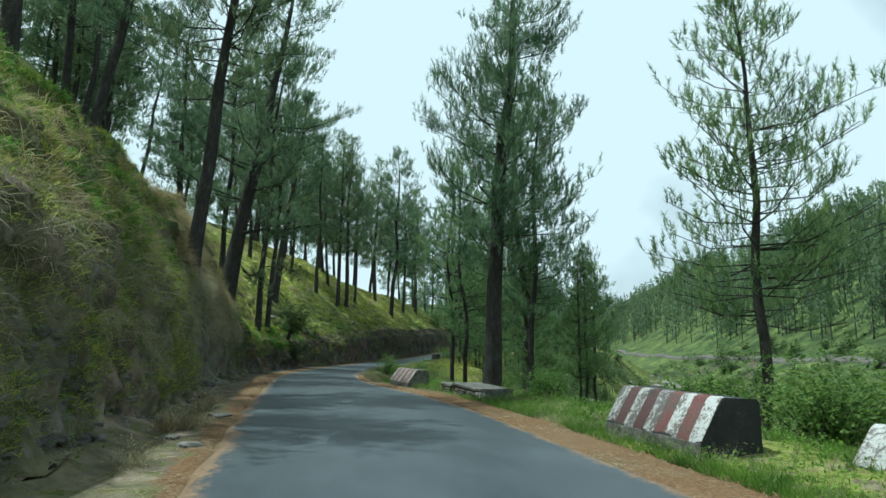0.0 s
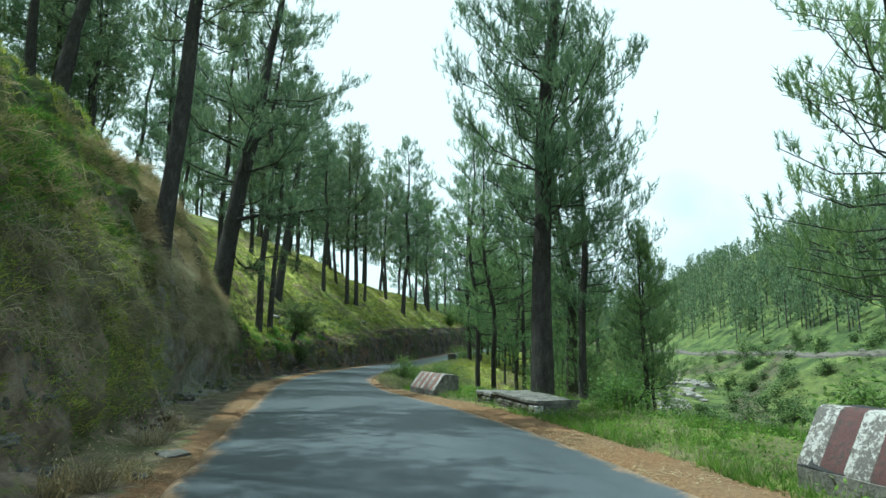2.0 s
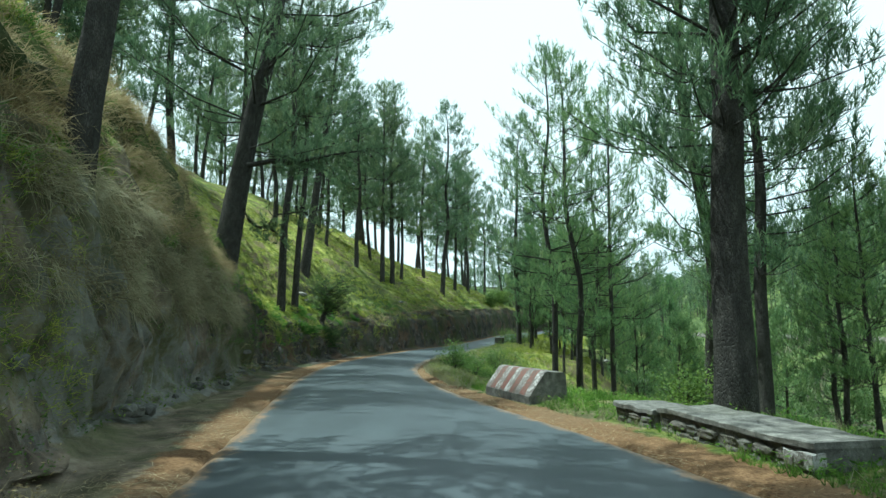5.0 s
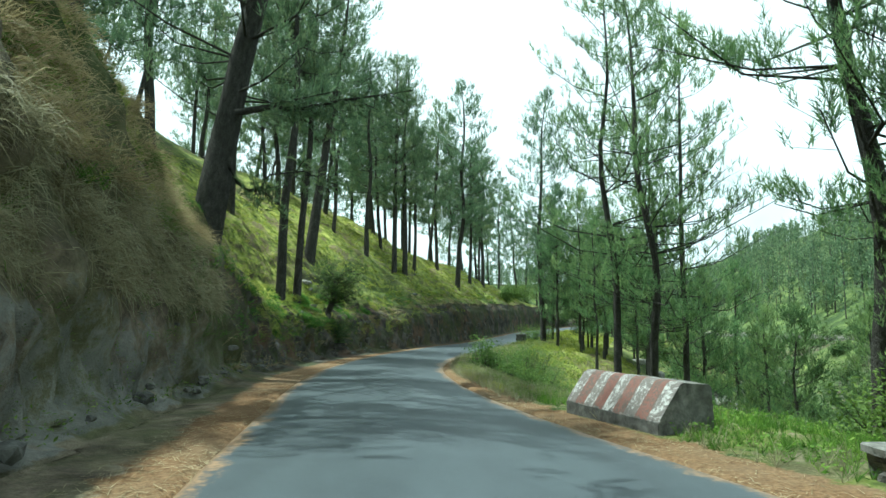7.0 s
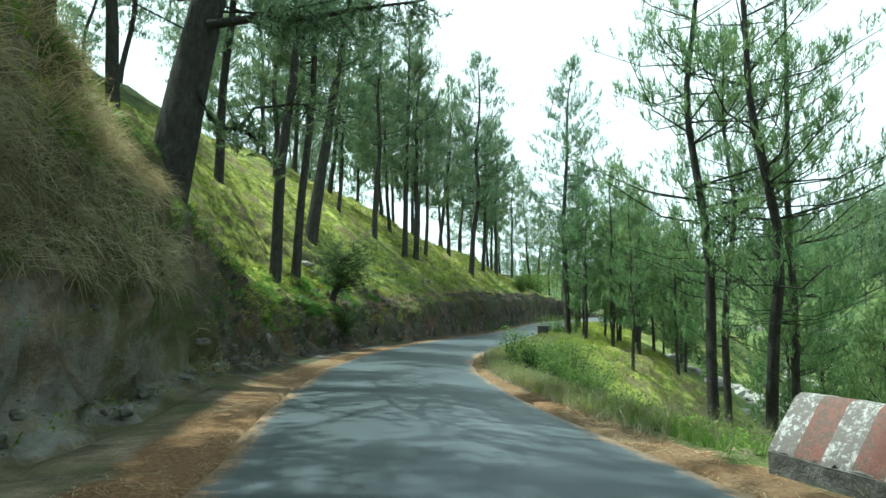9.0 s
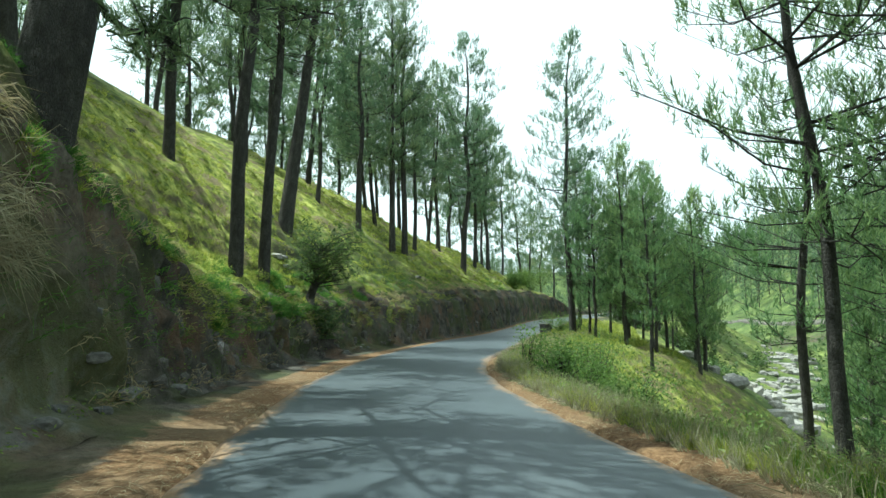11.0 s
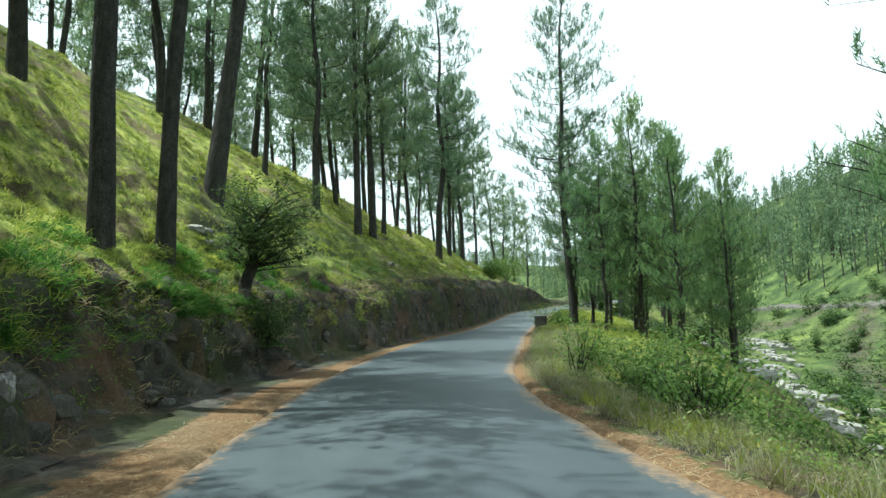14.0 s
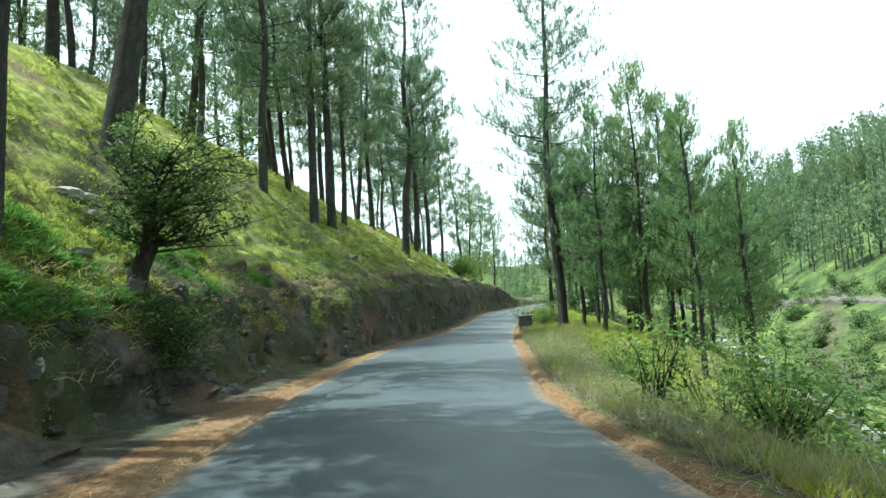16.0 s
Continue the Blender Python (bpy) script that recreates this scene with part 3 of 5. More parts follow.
def pine(seed, height, radius, bare, spread, whorls, tufts, bend=0.0, hook=0.0, mat=None, blade=(9, 0.26, 0.03), up=0.35, full=1.0, top=0.5, twigs=3.0, coarse=False, puff=0.05, lift=0.0, shoot=0.3):
    """A long-needled pine. bare: the height where the crown begins; spread: its half width; tufts: shoots on a limb."""
    rng = np.random.default_rng(seed)
    rnd = random.Random(seed)
    tree = new("pine_tree")
    turn = rnd.uniform(0, 6.28)
    path, radii = [], []
    steps = 14
    for k in range(steps + 1):
        f = k / steps
        s = bend * math.sin(f * math.pi * 0.9) + hook * f * f
        w = 0.018 * height * (noise.noise(Vector((seed * 3.1, f * 4, 0))) * min(1, f * 4))
        path.append(Vector((s * math.cos(turn) + w, s * math.sin(turn) - w, f * height - 1.1 * (k == 0))))
        flare = 1 + 0.28 * max(0, 1 - f * steps / 1.2)
        radii.append(max(0.012, radius * flare * (1 - f) ** 0.75 + 0.008))
    at = lambda z: path[0].lerp(path[-1], 0) if z <= 0 else _along(path, z / height * steps)
    tv, tf = tube(path, radii, 12)
    tv = [p + (p - Vector((at(max(p.z, 0)).x, at(max(p.z, 0)).y, p.z))) * 0.16 * noise.noise(p * 5) for p in tv]
    mesh_of("trunk", tv, tf, BARK, tree)
    limbs, bases, ways = [], [], []

    def shoots(p0, p1, count):
        """Upright candles of needles, one at the tip and the others along the twig."""
        for k in range(count):
            p = p0.lerp(p1, 1.0 if k == 0 else rnd.uniform(0.15, 1.0))
            bases.append(p + Vector((rnd.gauss(0, puff), rnd.gauss(0, puff), rnd.gauss(0, puff))))
            d = (p1 - p0).normalized() * rnd.uniform(0.1, 0.55) + Vector((rnd.gauss(0, 0.24), rnd.gauss(0, 0.24), 0.65 + up + rnd.uniform(-0.25, 0.35)))
            ways.append(d.normalized())

    for k in range(whorls):
        f = (k + rnd.random() * 0.8) / whorls
        z = bare + (height * 0.985 - bare) * f
        c = _along(path, z / height * steps)
        wide = spread * (min(1.0, 0.55 + f * 2.2) if f < 0.3 else (1 - ((f - 0.3) / 0.7) ** 1.5) * (1 - top) + top * (1 - (f - 0.3) / 0.7) ** 0.5)
        for b in range(rnd.choice((2, 3, 3, 4)) if f < 0.9 else 3):
            if rnd.random() > full:
                continue
            az = rnd.uniform(0, 2 * math.pi)
            ln = max(0.25, wide * rnd.uniform(0.55, 1.12))
            rise = rnd.uniform(-0.05, 0.25) + 0.5 * f + lift
            out = Vector((math.cos(az), math.sin(az), 0))
            p1 = c + out * ln * 0.5 + Vector((0, 0, ln * (rise * 0.45 - 0.04)))
            p2 = c + out * ln + Vector((rnd.gauss(0, 0.1) * ln, rnd.gauss(0, 0.1) * ln, ln * (rise + 0.12)))
            r0 = min(radius * 0.3, 0.007 + 0.0085 * ln) * (1.0 - 0.3 * f)
            limbs.append(tube([c, p1, p2], [r0, r0 * 0.65, 0.008], 3 if coarse else 4))
            for q in range(max(2, int(ln * twigs))):
                g = rnd.uniform(0.25, 1.0)
                s = (c.lerp(p1, g * 2) if g < 0.5 else p1.lerp(p2, g * 2 - 1))
                tw = rnd.uniform(0.3, 0.85) * (0.5 + 0.5 * ln / max(spread, 0.1))
                e = s + (out * rnd.uniform(0.1, 0.8) + Vector((-out.y, out.x, 0)) * rnd.uniform(-1, 1) + Vector((0, 0, rnd.uniform(0.1, 0.7)))) * tw
                if not coarse:
                    limbs.append(tube([s, e], [0.006, 0.004], 3))
                shoots(s, e, tufts)
            shoots(p1, p2, tufts)
    for _ in range(6):
        shoots(_along(path, steps * 0.9), path[-1], 3)
    lv, lf = joined(limbs)
    tagged(mesh_of("branching", lv, lf, BARK, tree), kind="stuff")
    soup("crown", blades(np.array(bases), np.array(ways), blade[0], blade[1], blade[2], 0.85, rng, shoot), mat or NEEDLES, tree)
    return tree


def _along(path, s):
    s = min(max(s, 0), len(path) - 1.001)
    k = int(s)
    return path[k].lerp(path[k + 1], s - k)


TALL = [pine(11 + k, h, r, b, s, w, 4, bend, hook, None, (11, 0.2, 0.022), full=1.0, top=0.95, twigs=4.3, puff=0.08) for k, (h, r, b, s, w, bend, hook) in enumerate((
    (17.0, 0.19, 4.8, 2.75, 34, 0.25, 0.5), (15.0, 0.17, 4.4, 2.5, 32, -0.3, 0.3), (18.5, 0.205, 5.6, 2.8, 34, 0.5, 0.2), (14.0, 0.155, 4.2, 2.4, 31, 0.2, -0.5)))]
HIGH = pine(27, 18.0, 0.17, 7.4, 2.4, 27, 4, 0.3, 0.3, None, (12, 0.2, 0.023), full=0.98, top=0.9, twigs=4.4, puff=0.09)
SLIM = [pine(31 + k, h, r, b, s, w, 4, bend, 0.2, None, (12, 0.19, 0.019), full=0.95, top=0.6, twigs=3.4, puff=0.08) for k, (h, r, b, s, w, bend) in enumerate((
    (12.4, 0.12, 2.6, 1.9, 35, 0.25), (11.4, 0.11, 2.2, 1.7, 34, -0.2)))]
SAPLING = [pine(51 + k, h, r, b, s, w, 3, 0.1, 0.1, YOUNG, (9, 0.19, 0.026), top=0.45, twigs=3.7, lift=0.1, puff=0.06) for k, (h, r, b, s, w) in enumerate((
    (9.0, 0.085, 1.7, 1.5, 32), (7.4, 0.07, 1.3, 1.35, 28), (10.0, 0.095, 2.2, 1.6, 34)))]
FAR = [pine(71 + k, h, 0.2, b, s, 16, 2, 0.2, 0.2, None, (4, 0.55, 0.22), full=0.9, top=0.8, twigs=2.0, coarse=True, puff=0.3, shoot=0.5) for k, (h, b, s) in enumerate(((13.0, 2.0, 2.6), (11.0, 1.4, 2.4), (15.0, 2.8, 2.7)))]
BACK = [pine(91 + k, h, r, b, s, 27, 4, 0.3, 0.3, None, (5, 0.26, 0.056), full=0.95, top=0.85, twigs=3.1, coarse=True, shoot=0.34, puff=0.12) for k, (h, r, b, s) in enumerate(((16.0, 0.16, 4.0, 2.9), (14.5, 0.14, 3.4, 2.7), (17.5, 0.18, 4.8, 3.0)))]
OPEN = [pine(131 + k, h, r, b, s, w, 3, bend, 0.2, YOUNG, (13, 0.18, 0.018), full=0.9, top=0.75, twigs=2.9, puff=0.04, shoot=0.28) for k, (h, r, b, s, w, bend) in enumerate((
    (13.5, 0.115, 4.2, 2.5, 28, 0.25), (13.0, 0.1, 3.6, 2.3, 28, -0.2)))]
LABELS = {"tall": "tall pine with dark fissured bark and a high open crown", "slim": "slender pine with a thin dark trunk and sparse crown", "young": "young pine with dense bright green needles", "far": "distant pine on the far valley slope"}
USED = set()


def plant(model, x, y, size=1.0, turn=0.0, lean=(0, 0), what="tall", group="", sink=0.1):
    foot = min(ground(x, y), ground(x + 0.1, y), ground(x - 0.15, y)) - 0.1
    m = Matrix.LocRotScale((x, y, foot - sink), Euler((radians(lean[0]), radians(lean[1]), turn)), (size, size, size))
    if model.name not in USED:
        USED.add(model.name)
        ob = model
        ob.matrix_basis = m
    else:
        k = size / model.scale.x
        ob = copy_thing(model, Matrix.LocRotScale(m.translation, m.to_quaternion(), (k, k, k)))
    return tagged(ob, LABELS[what], "pine tree", group or "pines along the road")


# ---- the pines that stand by the road ----
def lone(model, x, y, label, lean=(0, 0), turn=0.0):
    """A pine built for one spot."""
    LABELS["lone"] = label
    return plant(model, x, y, 1.0, turn, lean, "lone")


lone(pine(1, 15.5, 0.25, 3.2, 2.5, 48, 5, -0.2, 0.5, None, (16, 0.19, 0.017), full=0.95, top=0.9, twigs=3.8, lift=0.1, puff=0.09), 4.95, 16.4, "tall pine with a bent dark trunk behind a low parapet", (0, 2.2))
lone(pine(2, 10.6, 0.12, 2.4, 2.5, 38, 2, 0.15, -0.1, YOUNG, (28, 0.18, 0.016), up=0.5, full=1.0, top=0.8, twigs=3.3, puff=0.05, lift=-0.1, shoot=0.34), 9.4, 11.3, "open pine with separate upright needle tufts on wide limbs")
old_pine = lone(pine(3, 17.5, 0.35, 3.2, 4.0, 33, 5, 0.3, 0.9, None, (12, 0.21, 0.021), full=0.9, top=0.95, twigs=4.4, puff=0.09), -3.95, 27.2, "thick old pine leaning over the road with long limbs", (0, 7))
lone(pine(4, 16.0, 0.19, 5.2, 2.6, 40, 5, 0.1, 0.3, None, (13, 0.2, 0.02), full=0.95, top=0.8, puff=0.09), -3.25, 16.3, "tall pine on the edge of the earth bank", (0, 2.4))
lone(pine(5, 13.0, 0.11, 3.8, 2.3, 30, 3, 0.9, -0.9, YOUNG, (13, 0.18, 0.018), full=0.9, top=0.8, twigs=2.9, puff=0.04), 7.1, 27.1, "slender pine with a crooked trunk", (0, -5), 0.6)
lone(pine(6, 13.0, 0.18, 3.4, 2.8, 34, 4, 0.2, 0.3, YOUNG, (16, 0.18, 0.017), full=0.85, top=0.7, shoot=0.32, puff=0.06), 7.75, 21.2, "open pine with long drooping limbs over the valley", (0, -4.5))
lone(pine(7, 18.3, 0.2, 4.6, 3.3, 50, 4, 0.4, -0.6, None, (11, 0.22, 0.023), full=0.85, top=0.5, puff=0.09), 12.25, 53.4, "tall pine standing alone at the outer road edge")
lone(pine(8, 16.0, 0.28, 6.5, 3.0, 36, 4, 0.5, 0.3, None, (11, 0.22, 0.023), full=0.9, top=0.9, puff=0.09), -3.05, 43.1, "thick leaning pine on the grassy slope", (0, 5.5), 0.0)

def long_limb(tree, points, radius, twigs, seed):
    """A long low limb with hanging twigs and loose needle tufts."""
    rnd, rng, back = random.Random(seed), np.random.default_rng(seed), tree.matrix_basis.inverted()
    path = [back @ Vector(p) for p in points]
    n = len(path)
    pieces, bases, ways = [tube(path, [radius * (1 - 0.8 * k / (n - 1)) for k in range(n)], 7)], [], []
    for _ in range(twigs):
        f = rnd.uniform(0.3, 1.0)
        a = _along(path, f * (n - 1))
        m = a + Vector((rnd.gauss(0.1, 0.2), rnd.gauss(0, 0.3), rnd.uniform(-0.3, 0.15)))
        e = m + Vector((rnd.gauss(0.1, 0.2), rnd.gauss(0, 0.25), rnd.uniform(-0.45, 0.25)))
        pieces.append(tube([a, m, e], [0.014, 0.009, 0.004], 4))
        for _ in range(4):
            bases.append(m.lerp(e, rnd.uniform(0.2, 1.0)) + Vector((rnd.gauss(0, 0.06), rnd.gauss(0, 0.06), 0)))
            ways.append(Vector((rnd.gauss(0, 0.4), rnd.gauss(0, 0.4), rnd.uniform(-0.2, 0.9))).normalized())
    mesh_of("limb", *joined(pieces), BARK, tree, label="long dark limb with hanging twigs")
    tagged(soup("limb_foliage", blades(np.array(bases), np.array(ways), 14, 0.2, 0.018, 0.85, rng, 0.22), NEEDLES, tree), kind="stuff")


long_limb(old_pine, ((-3.4, 27.2, 6.0), (-2.6, 27.2, 6.2), (-1.9, 27.1, 6.15), (-0.9, 27.0, 6.4), (0.4, 26.8, 6.6)), 0.09, 70, 5)
long_limb(old_pine, ((-3.5, 27.2, 4.75), (-3.25, 27.2, 4.3), (-3.0, 27.2, 4.12), (-2.72, 27.2, 4.16), (-2.5, 27.1, 4.5), (-1.7, 27.0, 4.6), (-0.9, 26.8, 4.25)), 0.055, 34, 6)

LEFT_ROW = ((1, -6.9, 32.2, 1.0, 3, 3), (3, -0.17, 52.8, 1.0, 1, -1), (0, 1.8, 54.6, 0.95, 2.2, 2),
            (2, 2.65, 56.0, 0.9, 3.1, 1), (3, 3.6, 59.5, 0.9, 5, 0), (1, 7.9, 65.0, 1.3, 0.3, 1), (0, 12.6, 76.8, 1.0, 1.4, 0), (3, 6.4, 67.4, 1.05, 2.9, 1), (2, -8.2, 22.3, 0.95, 0.9, 9),             (2, -10.5, 26.0, 0.85, 1.9, 1), (1, 10.2, 71.5, 1.0, 5.2, 0), (3, -9.4, 17.0, 1.0, 0.1, 3), (0, -6.2, 12.4, 0.9, 2.7, 4), (0, -5.2, 46.5, 0.8, 0.7, 1))
for x, y, size, turn in ((-3.2, 35.1, 1.0, 1.0), (-2.9, 37.3, 0.92, 2.0), (-5.9, 38.6, 0.98, 0.5)):
    plant(HIGH, x, y, size, turn, (0, 1), "tall")
for k, x, y, size, turn, ry in LEFT_ROW:
    plant(TALL[k], x, y, size, turn, (0, ry), "tall")
for k, x, y, size, turn in ((0, 6.7, 18.2, 0.92, 1), (1, 14.2, 57.5, 1.0, 2), (0, 16.5, 63.0, 1.1, 4)):
    plant(SLIM[k], x, y, size, turn, (random.uniform(-2, 2), random.uniform(-2, 2)), "slim")
for k, x, y, turn in ((0, 6.5, 27.8, 0.4), (1, 8.6, 28.3, 2.0), (0, 9.5, 32.4, 3.0)):
    plant(OPEN[k], x, y, 1.0, turn, (0, 0), "slim")
rnd = random.Random(8)
CLUSTER = [(13.4, 48.6), (14.9, 52.2), (17.0, 52.0), (12.1, 49.8), (13.5, 53.6), (14.4, 47.6), (15.6, 50.4), (18.2, 49.6), (16.4, 54.4), (19.6, 53.2), (18.6, 57.4), (13.0, 45.8), (15.8, 46.8), (20.8, 58.0), (16.2, 57.6), (17.2, 48.6), (14.2, 50.2)]
for k, (x, y) in enumerate(CLUSTER):
    plant(SAPLING[k % 3], x + rnd.uniform(-0.3, 0.3), y, rnd.uniform(0.85, 1.15), rnd.uniform(0, 6), (0, 0), "young", "thicket of young pines")
for k, (x, y, size) in enumerate(((10.4, 22.6, 0.6), (8.2, 17.6, 0.5), (7.4, 19.8, 0.55), (14.6, 22.6, 0.5), (9.2, 19.4, 0.6), (10.2, 20.8, 0.7), (8.8, 24.4, 0.62), (11.0, 31.5, 0.75), (12.0, 33.2, 0.85), (12.8, 31.0, 0.85), (13.6, 33.6, 0.95), (11.8, 29.4, 0.75), (15.0, 35.0, 1.0), (11.4, 25.2, 0.65), (12.6, 26.6, 0.75))):
    plant(SAPLING[(k + 1) % 3], x, y, size, rnd.uniform(0, 6), (0, 0), "young", "young pines below the road edge")

# further pines up the slope and round the bend
spots = []
while len(spots) < 50:
    y = rnd.uniform(6, 92)
    d = rnd.uniform(9 if y < 30 else 15 if y < 55 else 6.5, 32)
    x = left_edge(y) - d / across(y)
    if 14 < y < 24 and d < 15:
        continue
    if all((x - a) ** 2 + (y - b) ** 2 > 5.5 for a, b in spots) and all((x - q[1]) ** 2 + (y - q[2]) ** 2 > 4 for q in LEFT_ROW):
        spots.append((x, y))
for k, (x, y) in enumerate(spots):
    plant(BACK[k % 3], x, y, rnd.uniform(0.75, 1.15), rnd.uniform(0, 6), (rnd.uniform(-3, 3), rnd.uniform(-1, 4)), "tall", "pines up the slope")
for k, (x, y) in enumerate(((-14.0, 40.4), (-15.6, 44.6), (-13.6, 35.4), (-16.4, 38.4), (-2.4, 52.6), (-3.4, 58.4), (0.4, 62.2), (3.0, 64.4), (-14.5, 50.0), (-17.0, 44.5), (-19.0, 55.0), (-13.4, 58.6), (-21.0, 48.6), (-12.4, 64.8), (-16.4, 70.5), (-15.5, 39.0), (-9.5, 70.0), (-6.2, 60.6), (6.2, 73.0), (9.2, 79.0), (13.6, 84.0), (17.0, 88.0), (10.0, 87.0), (20.5, 92.0), (23.0, 98.0), (26.0, 102.0), (18.0, 97.0), (29.5, 106.0))):
    plant(BACK[k % 3], x, y, rnd.uniform(0.85, 1.1), rnd.uniform(0, 6), (rnd.uniform(-2, 2), rnd.uniform(-1, 3)), "tall", "pines up the slope")
for k in range(16):
    y = rnd.uniform(74, 104)
    plant(BACK[k % 3], right_edge(y) + rnd.uniform(1.5, 12), y, rnd.uniform(0.7, 1.0), rnd.uniform(0, 6), (0, 0), "tall", "pines round the bend")

# the wooded slope across the valley
spots = []
while len(spots) < 115:
    q, along = 64 + 44 * rnd.random() ** 0.8, rnd.uniform(35, 190)
    if q < 66 or noise.noise(Vector((q * 0.03, along * 0.03, 2))) < -0.25:
        continue
    spots.append((0.966 * q + 0.259 * along, -0.259 * q + 0.966 * along))
for k, (x, y) in enumerate(spots):
    plant(FAR[k % 3], x, y, rnd.uniform(0.65, 1.05), rnd.uniform(0, 6), (0, 0), "far", "pines across the valley")


def far_woods(count, seed):
    """The wood that closes the far slope: small pines too far off to count."""
    rng, r = np.random.default_rng(seed), random.Random(seed)
    soft, hard = [], []
    while len(soft) < count:
        q, along = r.uniform(66, 170), r.uniform(20, 420)
        if len(soft) % 4 == 0:
            q, along = r.uniform(-60, 60), r.uniform(255, 400)
        x, y = 0.966 * q + 0.259 * along, -0.259 * q + 0.966 * along
        if y > 410 or noise.noise(Vector((q * 0.03, along * 0.02, 5))) < -0.3:
            continue
        z, h, w = ground(x, y), r.uniform(8, 14), r.uniform(1.5, 2.3)
        f = rng.random(60) ** 0.8
        g = rng.uniform(0, 2 * math.pi, 60)
        rad = w * np.where(f < 0.35, 0.55 + 1.3 * f, 1.0) * (1 - np.maximum(f - 0.35, 0) / 0.65) ** 0.6 * rng.random(60) ** 0.5
        base = np.stack([x + rad * np.cos(g), y + rad * np.sin(g), z + h * (0.13 + 0.84 * f)], 1)
        way = np.stack([np.cos(g) * 0.4, np.sin(g) * 0.4, np.ones(60)], 1)
        soft.append(blades(base, way / np.linalg.norm(way, axis=1, keepdims=True), 2, 0.85, 0.42, 0.9, rng))
        hard.append(tube([Vector((x, y, z - 0.3)), Vector((x, y, z + h * 0.9))], [0.16, 0.05], 3))
    tagged(soup("far_woods", np.concatenate(soft), NEEDLES), "distant pine wood covering the far hillside", "wood", kind="stuff")
    tagged(mesh_of("far_trunks", *joined(hard), BARK), "thin dark trunks of the distant pine wood", "tree trunks", kind="stuff")


far_woods(1700, 4)


# ---- grass, weeds and shrubs ----
def tufts_at(points, count, length, width, spread, lean=(0, 0, 1), seed=5, vary=0.4):
    rng = np.random.default_rng(seed)
    p = np.array(points)
    w = np.array(lean) + rng.normal(size=p.shape) * 0.25
    w /= np.linalg.norm(w, axis=1, keepdims=True)
    return blades(p, w, count, length, width, spread, rng, 0.02)


def scatter(count, y0, y1, d0, d1, side, seed, clump=0.0, thin=0.0):
    """Places on the ground, by the distance from the road's left (-1) or right (1) edge."""
    r, out = random.Random(seed), []
    while len(out) < count:
        y, d = r.uniform(y0, y1), d0 + (d1 - d0) * r.random() ** 1.4
        if thin and noise.noise(Vector((d * 1.6, y * 1.1, seed + 40))) + 0.5 * noise.noise(Vector((d * 3.5, y * 2.6, seed))) < thin:
            continue
        if clump and noise.noise(Vector((d * 0.9, y * 0.7, seed))) < r.uniform(-0.5, 0.5) * clump:
            continue
        k = d / across(y)
        x = left_edge(y) - k if side < 0 else right_edge(y) + k
        out.append((x, y, ground(x, y) - 0.02))
    return out


soft = [tufts_at(scatter(8000, 0, 27, 2.0, 8, -1, 1, 0.8, 0.05), 7, 0.17, 0.012, 0.8, (0.3, 0, 1), 1), tufts_at(scatter(13000, 26, 58, 1.9, 10, -1, 31, 1.7, 0.06), 7, 0.12, 0.013, 0.9, (0.35, 0, 1), 31), tufts_at(scatter(3000, 4, 50, 1.9, 7, -1, 32, 1.2), 16, 0.15, 0.014, 1.1, (0.3, 0, 1), 32), tufts_at(scatter(7000, 54, 85, 2.2, 12, -1, 2, 1.0), 5, 0.16, 0.04, 0.7, (0.3, 0, 1), 2)]
tagged(soup("bank_grass", np.concatenate(soft), GRASS), "bright green grass tufts on the steep bank", "grass", kind="stuff")
def arching(points, count, length, width, lean, seed):
    """Long blades that rise, arch over and hang."""
    rng = np.random.default_rng(seed)
    p = np.repeat(np.array(points), count, 0)
    n = len(p)
    p = p + rng.normal(size=(n, 3)) * (0.06, 0.06, 0.03)
    d = np.array(lean) + rng.normal(size=(n, 3)) * (0.6, 0.8, 0.45)
    d /= np.linalg.norm(d, axis=1, keepdims=True)
    ln = length * rng.uniform(0.5, 1.3, (n, 1))
    s = np.cross(d, rng.normal(size=(n, 3)))
    s *= width / (np.linalg.norm(s, axis=1, keepdims=True) + 1e-9)
    a = p + d * ln * 0.45
    b = p + d * ln * 0.8 - np.array((0, 0, 1)) * ln * rng.uniform(0.1, 0.55, (n, 1))
    v = np.empty((n * 9, 3))
    for k, c in enumerate((p + s, p - s, a + s * 0.8, p - s, a - s * 0.8, a + s * 0.8, a + s * 0.8, a - s * 0.8, b)):
        v[k::9] = c
    return v


soft = [arching(scatter(2500, 15, 25.5, 1.95, 3.6, -1, 3, 0.9) + scatter(500, 0, 13, 1.9, 4, -1, 23, 1.2), 9, 0.55, 0.0042, (0.6, 0, 0.4), 3), arching(scatter(900, 27, 66, 1.5, 2.3, -1, 4, 1.6), 9, 0.28, 0.005, (0.7, 0, 0.5), 4)]
tagged(soup("hanging_grass", np.concatenate(soft), STRAW), "dry straw-coloured grass hanging over the cut bank", "grass", kind="stuff")
soft = [arching(scatter(1300, 0, 29, 1.7, 3.2, -1, 13, 0.8), 7, 0.24, 0.0035, (0.8, 0, 0.5), 13), arching(scatter(1500, 27, 75, 1.7, 2.6, -1, 14, 1.2), 9, 0.2, 0.0045, (0.8, 0, 0.5), 14), arching(scatter(1700, 24, 44, 1.75, 2.9, -1, 44, 0.5, 0.16), 14, 0.24, 0.006, (0.6, 0, 0.7), 45)]
tagged(soup("hanging_ferns", np.concatenate(soft), LUSH), "green grass and ferns growing out of the bank face", "grass", kind="stuff")
